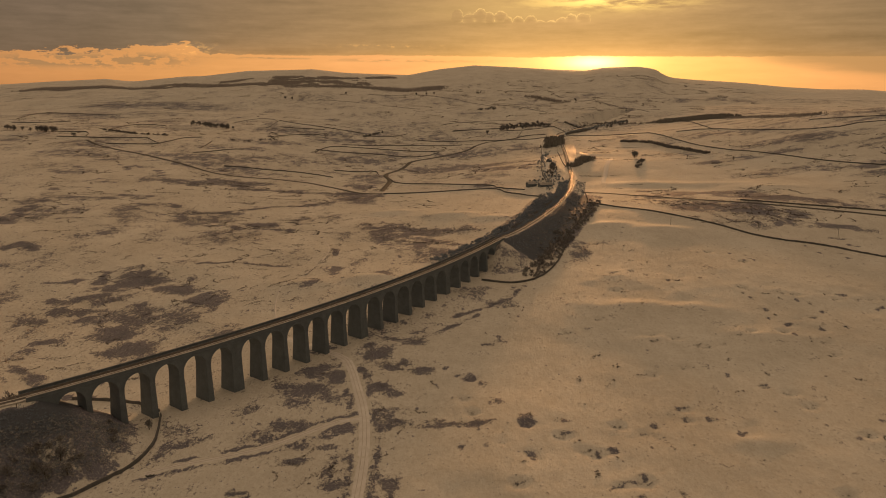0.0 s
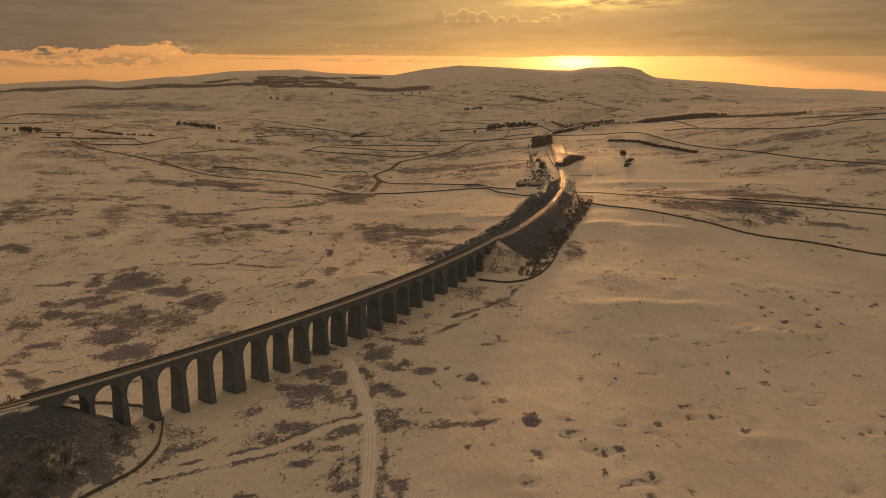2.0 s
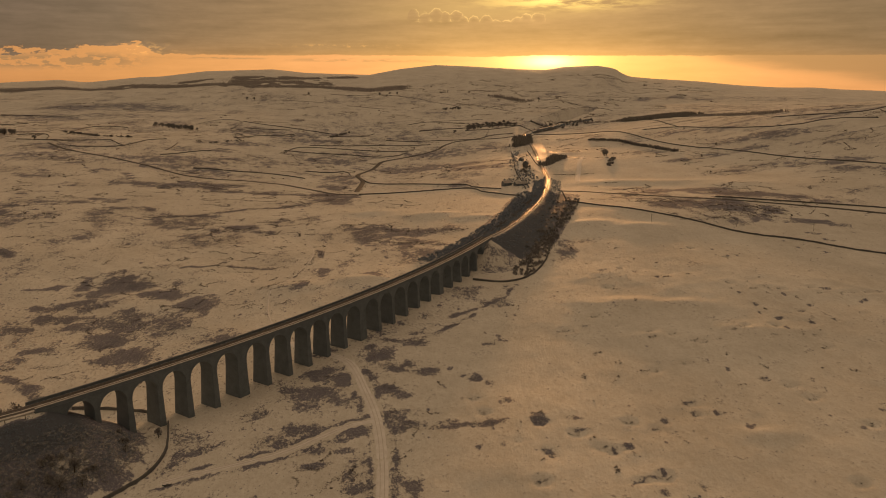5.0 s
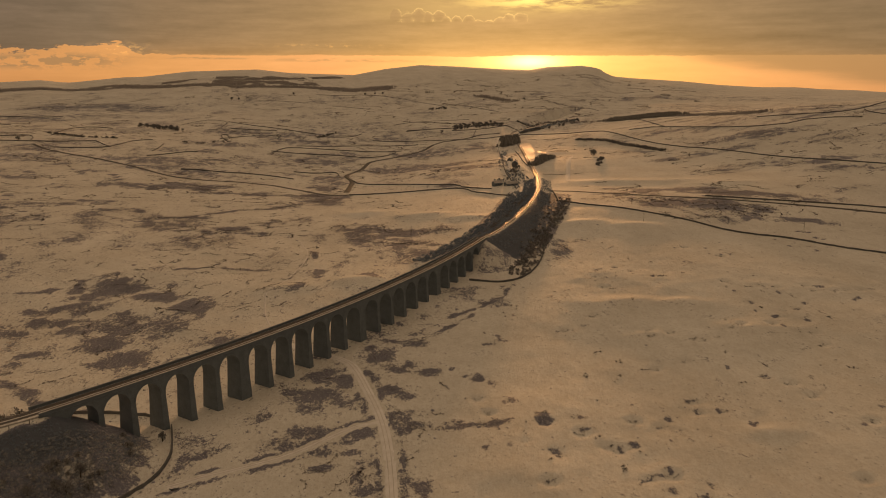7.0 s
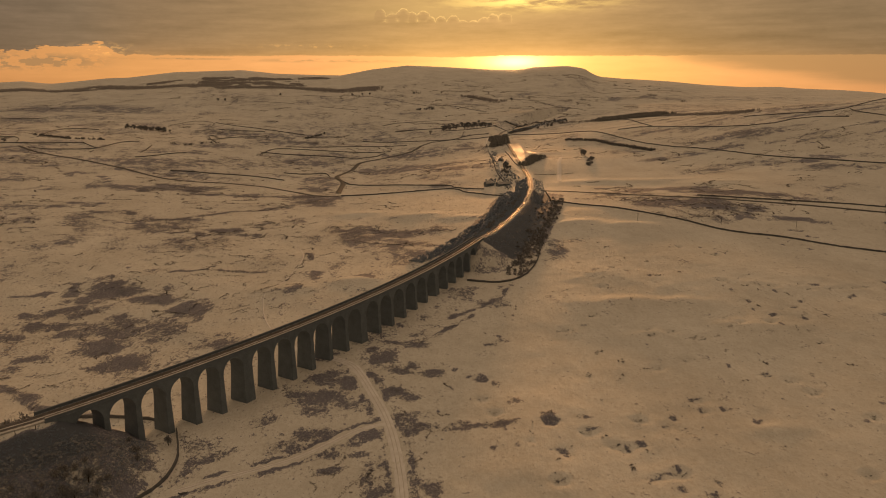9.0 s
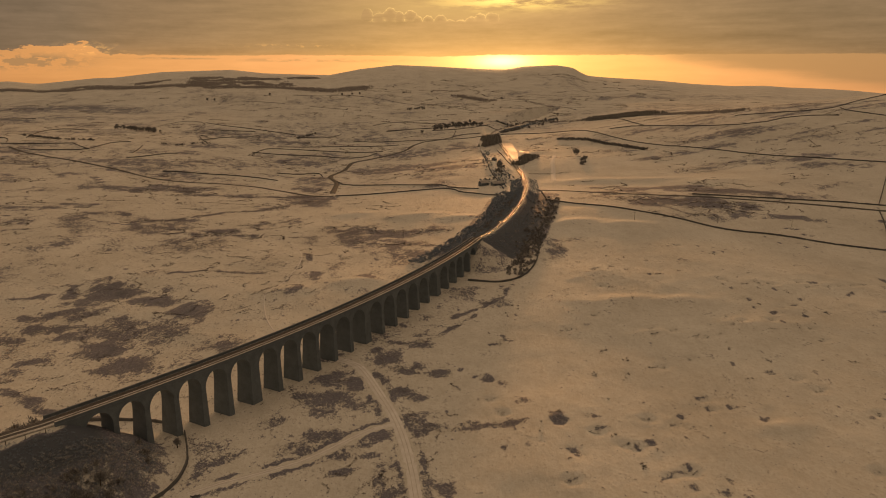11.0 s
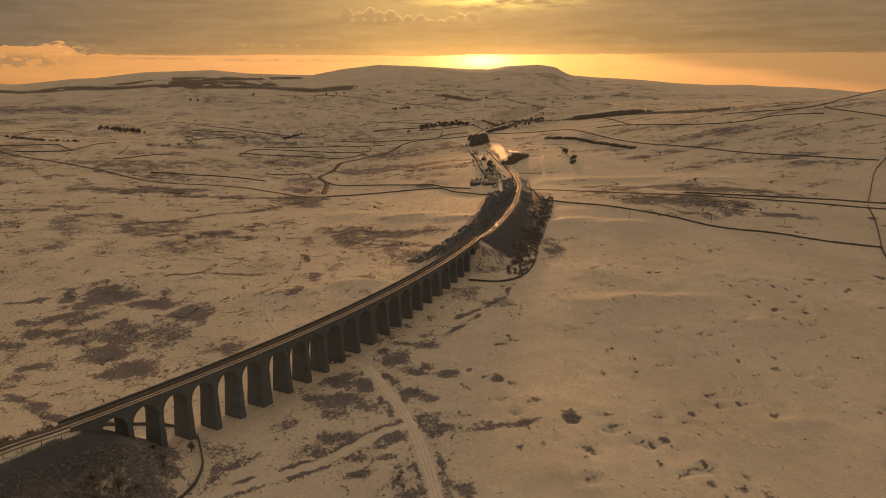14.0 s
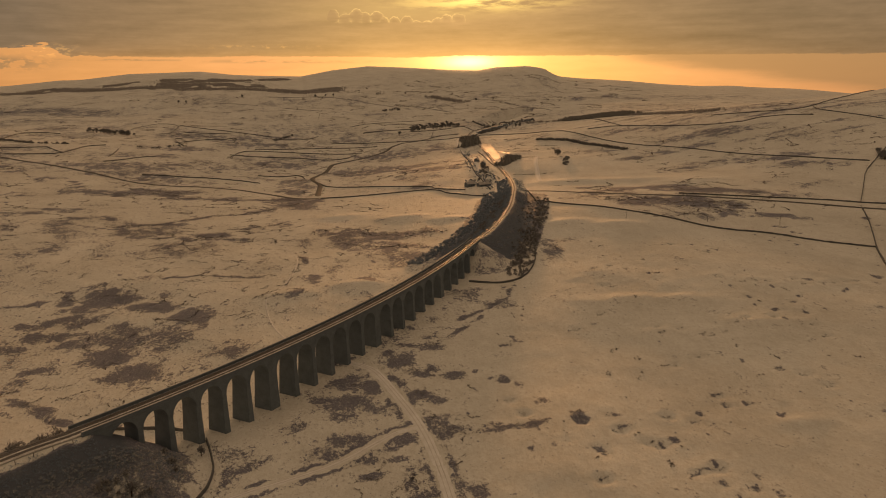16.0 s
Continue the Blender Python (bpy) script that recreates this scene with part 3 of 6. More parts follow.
# ---- ground ----
def spaced(lo, hi, step, grow, reach_lo, reach_hi):
    mid = list(np.arange(lo, hi, step))
    up, d = [], step
    x = mid[-1]
    while x < reach_hi:
        d *= 1 + grow[1]
        x += d
        up.append(x)
    down, d, x = [], step, lo
    while x > reach_lo:
        d *= 1 + grow[0]
        x -= d
        down.append(x)
    return np.array(down[::-1] + mid + up)


FARM_TRACK = [(-62.7, 501.3), (-36, 475.1), (-22.2, 462.8), (-16.7, 441.7), (-12.8, 415.2), (-9.3, 392.2), (-7.1, 371.8), (-6.3, 347), (-6.9, 319), (-8.4, 294.1), (-10.3, 257.2), (-14, 200)]
SIDE_TRACK = [(-7.6, 373), (-20, 369.7), (-35.9, 357.5), (-49.8, 346.9), (-69.9, 338.3), (-92.2, 329.2), (-103.3, 324.7)]
# heather and dead grass, with one painted shadow among them: centre x, y, half widths across and along, bearing,
# strength
HEATH_A = [(-201, 657, 20, 17.2, -15, 1), (-167, 633, 19.1, 13.1, -12, 0.7), (-218, 632, 17, 12.2, -17, 0.6), (-226, 607, 23, 10.5, -18, 0.75), (-252, 601, 7.1, 11.4, -20, 0.8), (-230, 576, 20, 12.8, -19, 1), (-209, 556, 12.9, 10.8, -18, 0.95), (-178, 569, 19.5, 23, -15, 0.6), (-157, 565, 23, 23, -13, 0.45), (-186, 527, 14.2, 16.7, -17, 1), (-162, 503, 13.4, 17.4, -15, 1), (-163, 490, 18.7, 6.3, -15, 0.8), (-181, 542, 25, 17.1, -16, 0.5), (-156, 531, 12, 23, -14, 0.45), (-138, 603, 15.8, 16, -10, 1)]
HEATH_B = [(-134, 617, 9.2, 7.2, -10, 0.8), (-133, 585, 5.2, 7.2, -10, 0.7), (-110, 524, 13.6, 14.6, -9, 0.6), (-119, 509, 15.2, 12.3, -10, 0.45), (-107, 540, 8, 10.4, -8, 0.4), (-223, 508, 8.8, 6.3, -21, 0.9), (-227, 486, 9.6, 10.2, -22, 0.6), (-204, 479, 11.2, 5.1, -20, 0.5), (-264, 645, 7.6, 5.5, -20, 0.8), (-274, 640, 7.1, 4, -21, 0.7), (-238, 650, 7.5, 7.6, -18, 0.9), (-214, 691, 18.4, 12, -15, 0.5), (-190, 680, 12.9, 9.7, -13, 0.4), (-161, 661, 6.9, 6.9, -11, 0.8), (-252, 553, 13.2, 37, -22, 0.36)]
HEATH_C = [(-228, 927, 31, 32, -12, 0.6), (-196, 940, 21, 26, -10, 0.6), (-136, 895, 23, 16.1, -7, 0.95), (-210, 900, 27, 14.1, -11, 0.6), (-304, 977, 10.5, 12.1, -16, 0.95), (-259, 999, 7.6, 11.2, -13, 0.85), (-353, 885, 10.4, 9, -20, 0.7), (-302, 846, 5.2, 8.6, -18, 0.7), (-390, 1009, 47, 15.4, -20, 0.55), (-333, 1041, 24, 11.9, -16, 0.6), (-429, 1065, 25, 12.4, -21, 0.5), (-51, 1138, 29, 43, -1, 0.85), (-27, 1103, 20, 31, 0, 0.85), (-95, 1065, 31, 22, -4, 0.5), (-75, 953, 21, 26, -3, 0.42)]
HEATH_D = [(-94, 929, 13.7, 14.8, -4, 0.5), (2, 848, 15.6, 24, 2, 0.8), (16, 821, 18.2, 23, 3, 0.75), (38, 829, 21, 20, 5, 0.85), (63, 832, 31, 14.5, 6, 0.75), (28, 773, 29, 26, 4, 0.55), (3, 743, 22, 19, 3, 0.45), (47, 790, 11.7, 11.6, 6, 0.6), (-39, 673, 6.9, 10.7, -1, 0.95), (1, 644, 8.5, 9.3, 3, 0.8), (-62, 635, 8.4, 7.1, -3, 0.6), (35, 697, 15.5, 18.9, 5, 0.55), (51, 726, 22, 22, 6, 0.55), (-22, 877, 12.9, 13.1, 0, 0.4), (-38, 849, 9.4, 11.7, -1, 0.4)]
HEATH_E = [(71, 584, 15.3, 18.3, 10, 0.55), (75, 561, 16.8, 10, 11, 0.6), (-72, 387, 10, 5.8, -6, 0.45), (-61, 356, 10.5, 5.5, -5, 0.5), (-35, 448, 9.7, 7.1, -3, 0.75), (-26, 432, 11.7, 14.1, -2, 0.8), (-38, 414, 16.8, 13.8, -3, 0.8), (-50, 421, 9.2, 8.6, -5, 0.65), (-27, 399, 9.4, 9.3, -2, 0.7), (-45, 395, 9.3, 7.7, -4, 0.75), (-36, 387, 6.7, 6.0, -3, 0.6), (-50, 367, 5.3, 6.2, -6, 0.8), (-42, 367, 8.2, 5.1, -4, 0.7), (-52, 354, 5.7, 3.9, -6, 0.7), (-21, 361, 5.8, 5.4, -1, 0.75), (-15, 363, 4.1, 5.6, 0, 0.6), (-31, 352, 7.9, 2.9, -3, 0.5), (-38, 345, 4.7, 4.8, -4, 0.95), (-24, 341, 9.9, 3.8, -2, 0.62), (-38, 330, 4.8, 3.1, -4, 0.65), (-17, 332, 5.4, 7.4, 0, 0.65), (-22, 320, 3.1, 6.7, -1, 0.65), (-20, 306, 4.5, 4.2, -1, 0.75)]
HEATH_F = [(-12, 324, 1.3, 18.2, 0, 0.75), (0, 412, 4.8, 6.4, 2, 1.0), (5, 402, 5.7, 3.2, 3, 0.7), (-8, 430, 1.7, 5.1, 1, 0.75), (1, 375, 4.8, 6.7, 2, 0.75), (6, 367, 4.7, 4.7, 3, 0.9), (10, 380, 6.0, 4.7, 4, 0.45), (-2, 344, 1.4, 13.7, 2, 0.9), (-2, 313, 2.8, 4.3, 2, 0.8), (4, 306, 4.3, 4.2, 3, 0.75), (2, 470, 6.1, 13.1, 2, 0.7), (-6, 466, 3.6, 8.9, 1, 0.6)]
# the patch at (24, 435) is a shadow, drawn as heather cover
HEATH_G = [(-98, 366, 10.9, 7.1, -11, 0.55), (-90, 356, 10.6, 4.9, -10, 0.6), (-99, 349, 6.5, 5.8, -11, 0.5), (403, 849, 42, 42, 27, 0.8), (356, 869, 28, 31, 24, 0.7), (427, 816, 28, 36, 29, 0.85), (425, 776, 16.6, 16.5, 30, 0.8), (3, 447, 8.3, 5.0, 2, 0.65), (22, 488, 7.1, 8.8, 4, 0.65), (26, 504, 6.9, 7.2, 5, 0.55), (37, 521, 5.2, 4.6, 6, 0.55), (30, 537, 8.2, 6.5, 5, 0.45), (24, 435, 4.7, 4.6, 5, 0.75), (52, 424, 3.7, 5.0, 9, 0.95), (60, 413, 3.3, 4.3, 10, 0.6)]
HEATH_H = [(382, 782, 33, 20, 28, 0.5), (469, 763, 24, 13.7, 33, 0.85), (417, 956, 62, 22, 25, 0.85), (469, 907, 61, 19.2, 29, 0.85), (352, 946, 38, 22, 22, 0.5), (516, 861, 45, 14.7, 32, 0.6), (323, 910, 36, 19.2, 21, 0.4), (212, 723, 16.9, 14.5, 19, 0.38), (177, 699, 8.6, 47, 17, 0.5), (730, 1337, 80, 32, 30, 0.65), (729, 1510, 75, 30, 27, 0.5), (675, 1090, 125, 20, 33, 0.5), (688, 1003, 64, 17.9, 36, 0.6), (628, 1118, 77, 18.8, 31, 0.36), (1465, 2765, 349, 189, 28, 0.36)]
HEATH_I = [(963, 1552, 109, 138, 33, 0.42), (1093, 2880, 46, 76, 21, 0.7), (1216, 2879, 35, 77, 23, 0.7), (1125, 2305, 191, 269, 27, 0.36), (-884, 2714, 105, 118, -17, 0.65), (-749, 2801, 128, 124, -14, 0.65), (-643, 2733, 124, 119, -13, 0.55), (-700, 2420, 149, 65, -16, 0.45), (-855, 2292, 108, 170, -20, 0.55), (-570, 1542, 60, 67, -19, 0.55), (-555, 1416, 45, 53, -20, 0.55), (-468, 1367, 15.9, 20, -18, 0.85), (-418, 1316, 20, 17.9, -17, 0.75), (-481, 1232, 29, 43, -20, 0.5), (-416, 1141, 27, 26, -19, 0.6)]
HEATH_J = [(-365, 1467, 67, 36, -13, 0.65), (-294, 1505, 102, 60, -10, 0.55), (-207, 1549, 115, 49, -7, 0.45), (-305, 1402, 84, 29, -11, 0.62), (-242, 1361, 61, 37, -9, 0.62), (-298, 1195, 54, 22, -13, 0.85), (-224, 1235, 55, 30, -9, 0.65), (-160, 1187, 71, 17.5, -6, 0.5), (-352, 1225, 23, 35, -15, 0.6), (-268, 2112, 94, 74, -6, 0.55), (-179, 2087, 77, 61, -4, 0.65), (-64, 2104, 78, 72, -1, 0.45), (-89, 1952, 87, 61, -2, 0.65), (-70, 2609, 96, 86, -1, 0.36), (-273, 1817, 81, 43, -8, 0.65)]
HEATH_K = [(-277, 1673, 18.7, 27, -8, 0.75), (31, 2312, 171, 172, 2, 0.34), (-46, 1652, 61, 61, -1, 0.6), (15, 1747, 52, 62, 1, 0.55), (-25, 1371, 35, 67, 0, 0.75), (-44, 1258, 23, 31, -1, 0.75), (-86, 1440, 43, 31, -2, 0.45), (179, 1744, 78, 59, 7, 0.65), (140, 1512, 124, 50, 6, 0.75), (207, 1383, 62, 32, 10, 0.65), (86, 1537, 46, 39, 4, 0.5), (232, 1849, 83, 31, 8, 0.45), (111, 2036, 60, 30, 4, 0.45), (-349, 1640, 74, 25, -11, 0.4), (534, 1379, 66, 34, 22, 0.4)]
HEATH_L = [(609, 900, 65, 21, 35, 0.34), (616, 1279, 63, 25, 27, 0.34), (793, 1156, 63, 21, 36, 0.36), (51, 365, 2.9, 2.4, 10, 0.6), (64, 386, 2.8, 4.6, 11, 0.7), (75, 370, 3.3, 2.9, 14, 0.85), (75, 362, 3.5, 4.3, 14, 1.0), (91, 363, 3.0, 2.0, 16, 0.85), (91, 349, 2.6, 1.4, 17, 1.0), (101, 328, 2.5, 3.5, 19, 0.9), (61, 305, 2.6, 1.6, 14, 0.5), (28, 360, 27.4, 1.7, 7, 0.7), (45, 360, 10.2, 2.4, 9, 0.95), (26, 366, 11.7, 1.5, 6, 0.5)]


# peat hags, runnels and rush lines, with their half width
HAGS_A = [
    ([(-238.7, 950), (-196.7, 971), (-167.8, 1006), (-127.3, 1031), (-102.7, 1036), (-64.5, 1091), (-26.2, 1140)], 7), ([(-192.6, 822), (-173.1, 855), (-164.1, 871)], 3),
    ([(-203, 878), (-147.4, 883), (-121.1, 879), (-100.6, 862)], 5), ([(-277.2, 1246), (-214.4, 1241), (-210.9, 1169), (-136.7, 1171), (-68.6, 1164), (-27.1, 1171)], 9),
    ([(-293.3, 1173), (-249.9, 1218), (-206.8, 1193)], 8), ([(-9.5, 867), (5.2, 877), (30.8, 849), (66.1, 823), (103.6, 823)], 9), ([(-5.5, 819), (33.6, 776), (73.9, 764)], 9),
    ([(-177.4, 719), (-134.4, 713), (-91.2, 703)], 3), ([(-47.7, 732), (-44.7, 748), (-46.7, 766)], 3), ([(-252.1, 668.5), (-247.4, 680.3), (-238.8, 678.4), (-235.6, 656.9)], 4),
]
HAGS_B = [
    ([(344.3, 1010), (405.9, 974), (463.3, 950), (500.8, 896), (527, 869)], 9), ([(103.1, 1479), (156.4, 1471), (200.2, 1396), (257.2, 1318)], 15), ([(127.6, 1744), (201.6, 1786), (255.6, 1796), (349.5, 1737)], 18),
    ([(-65.5, 1103), (-26.2, 1127), (-10.4, 1164)], 12), ([(-404.8, 841), (-415.5, 919), (-416.6, 973)], 14), ([(-356.9, 739), (-352.7, 763), (-327.9, 735)], 8), ([(-311.1, 968), (-296.7, 952), (-232.5, 922)], 4),
    ([(-218.1, 463.4), (-186.4, 427.2), (-163.9, 418.8)], 5), ([(2.7, 367.9), (24.2, 361.3), (49.9, 360.9), (58.8, 364.9)], 2.2), ([(-3.5, 453.3), (9.4, 441), (29.3, 429.3)], 3.5), ([(-373.8, 1281), (-319.2, 1175), (-266.1, 1235)], 7),
]


# rush lines and hags round the farm track
HAGS_E = [
    ([(114, 599), (97.8, 572.6), (73.1, 547.4), (53.1, 534.6)], 2.2),
    ([(69.2, 533.4), (50.2, 515.1), (33.1, 499.7)], 2.0),
    ([(-7.5, 482.2), (-1.5, 460.1), (7.5, 445.7), (16.5, 447.9)], 4),
    ([(2.7, 494), (12.8, 489.5), (24.9, 489.6), (32.1, 503.9)], 3),
    ([(-5.8, 415.8), (4.2, 414.9), (7, 399.9), (-1, 400.6)], 3.5),
    ([(-2.1, 380.7), (3.7, 371), (11.5, 366.8), (-2.3, 359.5)], 3),
    ([(11.5, 361.9), (21.2, 358.4), (36, 360.5), (46.9, 361.8), (54.8, 363.9)], 1.6),
    ([(-3.3, 357.4), (-3.4, 328.7), (-0.5, 316), (5.3, 306.3), (7.2, 295.5)], 2),
    ([(-63.6, 306.9), (-54.6, 303.8)], 2),
    ([(-107.6, 336.4), (-100.6, 343.6)], 3),
    ([(-107.8, 380.6), (-102.9, 359.2)], 2),
    ([(-98.7, 352.2), (-90.5, 350.5)], 2),
]


def cover_at(x, y):
    """How much the heather shows through the snow."""
    c = np.zeros(np.shape(x))
    x0, y0 = x, y
    amp = np.clip(0.017 * np.hypot(x + 30, y), 3, 34) * smooth(250, 650, y) + 2.0
    x = x + amp * (value_noise(x / 31, y / 31, 51) + 0.6 * value_noise(x / 12, y / 12, 52))
    y = y + amp * 1.5 * (value_noise(x0 / 31, y / 31, 53) + 0.6 * value_noise(x0 / 12, y / 12, 54))
    for cx, cy, rx, ry, rot, k in HEATH_A + HEATH_B + HEATH_C + HEATH_D + HEATH_E + HEATH_F + HEATH_G + HEATH_H + HEATH_I + HEATH_J + HEATH_K + HEATH_L:
        a = radians(rot)
        u = ((x - cx) * math.cos(a) - (y - cy) * math.sin(a)) / rx
        v = ((x - cx) * math.sin(a) + (y - cy) * math.cos(a)) / ry
        c = np.maximum(c, min(1.0, 1.13 * k) * np.exp(-(u * u + v * v) ** 1.5 * 0.45))
    # the open moor west of the line is rougher than the pasture east of it
    x, y = x0, y0
    c = c * 0.95 + (0.28 * value_noise(x / 19, y / 26, 17) + 0.5 * value_noise(x / 8, y / 11, 18)) * smooth(0.04, 0.35, c)
    west = smooth(60, -60, x - 0.42 * (y - 420))
    rough = 0.5 + value_noise(x / 80, y / 120, 14) + 0.7 * value_noise(x / 24, y / 40, 15)
    c = np.maximum(c, (0.06 + 0.13 * value_noise(x / 45, y / 60, 61) + west * (0.14 + 0.38 * smooth(0.60, 1.15, rough))) * smooth(4300, 3000, y))
    far = smooth(800, 1500, y) * smooth(4400, 3200, y)
    blotch = value_noise(x / 75, y / 110, 41) + 0.8 * value_noise(x / 30, y / 55, 42) + 0.5 * value_noise(x / 260, y / 240, 43)
    # wind-combed streaks on the eastern slopes
    slope = smooth(420, 560, x) * smooth(1000, 1150, y) * smooth(2600, 2200, y)
    c = np.maximum(c, slope * (0.16 + 1.1 * (value_noise(x / 110, y / 17, 45) + 0.5 * value_noise(x / 30, y / 9, 46))))
    c = np.maximum(c, 0.95 * dimples(x, y - 0.8))
    c = np.maximum(c, (0.10 + 0.6 * blotch * (0.55 + 0.45 * west)) * far)
    k = np.clip(np.hypot(x + 30, y) / 900, 0.4, 1.4)
    wx, wy = x + k * (5 * value_noise(x / 9, y / 9, 55) + 9 * value_noise(x / 33, y / 33, 57)), y + k * (7 * value_noise(x / 9, y / 9, 56) + 12 * value_noise(x / 33, y / 33, 58))
    for path, half in HAGS_A + HAGS_B + HAGS_E:
        half = half * 1.1
        bx, by = [q[0] for q in path], [q[1] for q in path]
        near = (x > min(bx) - 60) & (x < max(bx) + 60) & (y > min(by) - 60) & (y < max(by) + 60)
        d = line_dist(wx[near], wy[near], path)
        c[near] = np.maximum(c[near], (0.80 + 1.1 * value_noise(x[near] / 7, y[near] / 9, 59)) * np.exp(-(d / half) ** 2))
    # rank grass along the farm tracks
    for path, half in ((FARM_TRACK, 4.2), (SIDE_TRACK, 3.0)):
        d = line_dist(x, y, path)
        c = np.maximum(c, (0.62 + 1.3 * value_noise(x / 11, y / 11, 19)) * np.exp(-((d - half - 1.4) / 2.6) ** 2))
        c = np.where(d < half - 0.4, -0.5, c)
    return c


def build_ground():
    xs = spaced(-270, 330, 3.0, (0.021, 0.021), -4750, 4750)
    ys = spaced(215, 760, 3.0, (0.07, 0.0155), -4750, 4750)
    gx, gy = np.meshgrid(xs, ys)
    gz = land(gx, gy)
    cov = cover_at(gx, gy)
    for path, top in ((LINE_S, RAIL_S), (LINE_N[:7], RAIL_N)):
        d = line_dist(gx, gy, path)
        bank = (gz > top - 0.9 - (d - 5.2) / 1.55 - 1.6) & (d > 4.4) & (d < (58 if path is LINE_S else 46))
        full = 1.4 + 0.8 * value_noise(gx / 14, gy / 14, 21)
        if path is LINE_S:
            full = full - 0.66 * smooth(16, 28, d + 9 * value_noise(gx / 15, gy / 15, 28)) - 1.5 * smooth(39, 46, d + 12 * value_noise(gx / 11, gy / 11, 25) + 6 * value_noise(gx / 4, gy / 4, 27) - 0.16 * np.clip(345 - gy, 0, 60))
        else:
            # the cone at the abutment keeps its snow
            ahead = (gx - path[0][0]) * 0.48 + (gy - path[0][1]) * 0.88
            full = 0.55 + 0.6 * (full - 1.2) + 1.15 * smooth(37, 25, d + 8 * value_noise(gx / 13, gy / 13, 26))
            full = np.where(ahead < 3 + 0.22 * d, 0.40 + 0.5 * value_noise(gx / 8, gy / 8, 24), full)
        cov = np.where(bank, np.maximum(full, np.minimum(cov, 0.3)), cov)
        cov = np.where(d < (6.5 if path is LINE_S else 4.4), -0.6, cov)
    nx, ny = len(xs), len(ys)
    idx = np.arange(nx * ny).reshape(ny, nx)
    quads = np.stack([idx[:-1, :-1], idx[:-1, 1:], idx[1:, 1:], idx[1:, :-1]], -1).reshape(-1, 4)
    me = bpy.data.meshes.new("ground")
    me.vertices.add(nx * ny)
    me.vertices.foreach_set("co", np.stack([gx, gy, gz], -1).astype(np.float32).ravel())
    me.loops.add(quads.size)
    me.loops.foreach_set("vertex_index", quads.astype(np.int32).ravel())
    me.polygons.add(len(quads))
    me.polygons.foreach_set("loop_start", np.arange(0, quads.size, 4, dtype=np.int32))
    me.polygons.foreach_set("use_smooth", np.ones(len(quads), bool))
    me.materials.append(MOOR)
    att = me.attributes.new("cover", "FLOAT", "POINT")
    att.data.foreach_set("value", cov.astype(np.float32).ravel())
    me.update(calc_edges=True)
    me.validate()
    return tagged(new("ground", me), "snow-dusted moorland with brown heather showing through", "moorland", kind="structure")


build_ground()

# ---- viaduct ----
SPAN, PIER_W, KING_W, HALF = 13.18, 2.67, 6.16, 5.13
PIERS = []
FIRST_S = _s = 6.46
for _i in range(1, 24):
    _w = KING_W if _i % 6 == 0 else PIER_W
    _s += SPAN + 0.0954 * _i + _w / 2
    PIERS.append((_s, _w))
    _s += _w / 2
END_S = _s + SPAN + 2.2
CROWN, RISE = 3.05, 7.2


def arc_pt(s, off, z):
    x, y = on_arc(s, off)
    return (x, y, z)


viaduct = thing("railway_viaduct", "long curved gritstone railway viaduct of tall round arches", "viaduct")


def build_pier(s, w):
    top = top_z(s) - CROWN - RISE
    foot = min(ground_z(*on_arc(s, o)) for o in (-6, 0, 6)) - 1.0
    verts, faces = [], []
    h = top - foot
    # plain battered shaft, its faces a little out of true
    rn = random.Random(int(s * 10))
    rings = []
    for k in range(9):
        u = k / 8
        z = foot + (top + 0.02 - foot) * u
        rings.append((z, h * 0.021 * (1 - u) ** 1.15 + rn.uniform(-0.03, 0.05) * (0 < k < 8), h * 0.050 * (1 - u) ** 1.15 + rn.uniform(-0.03, 0.05) * (0 < k < 8)))
    for z, gs, go in rings:
        a, b = w / 2 + gs, HALF + go
        verts += [arc_pt(s - a, -b, z), arc_pt(s + a, -b, z), arc_pt(s + a, b, z), arc_pt(s - a, b, z)]
    for i in range(len(rings) - 1):
        for j in range(4):
            p, q = i * 4 + j, i * 4 + (j + 1) % 4
            faces.append((p, q, q + 4, p + 4))
    faces += [(3, 2, 1, 0), tuple(range(len(verts) - 4, len(verts)))]
    return piece("pier", verts, faces, STONE, viaduct, "broad king pier" if w > 3 else "")


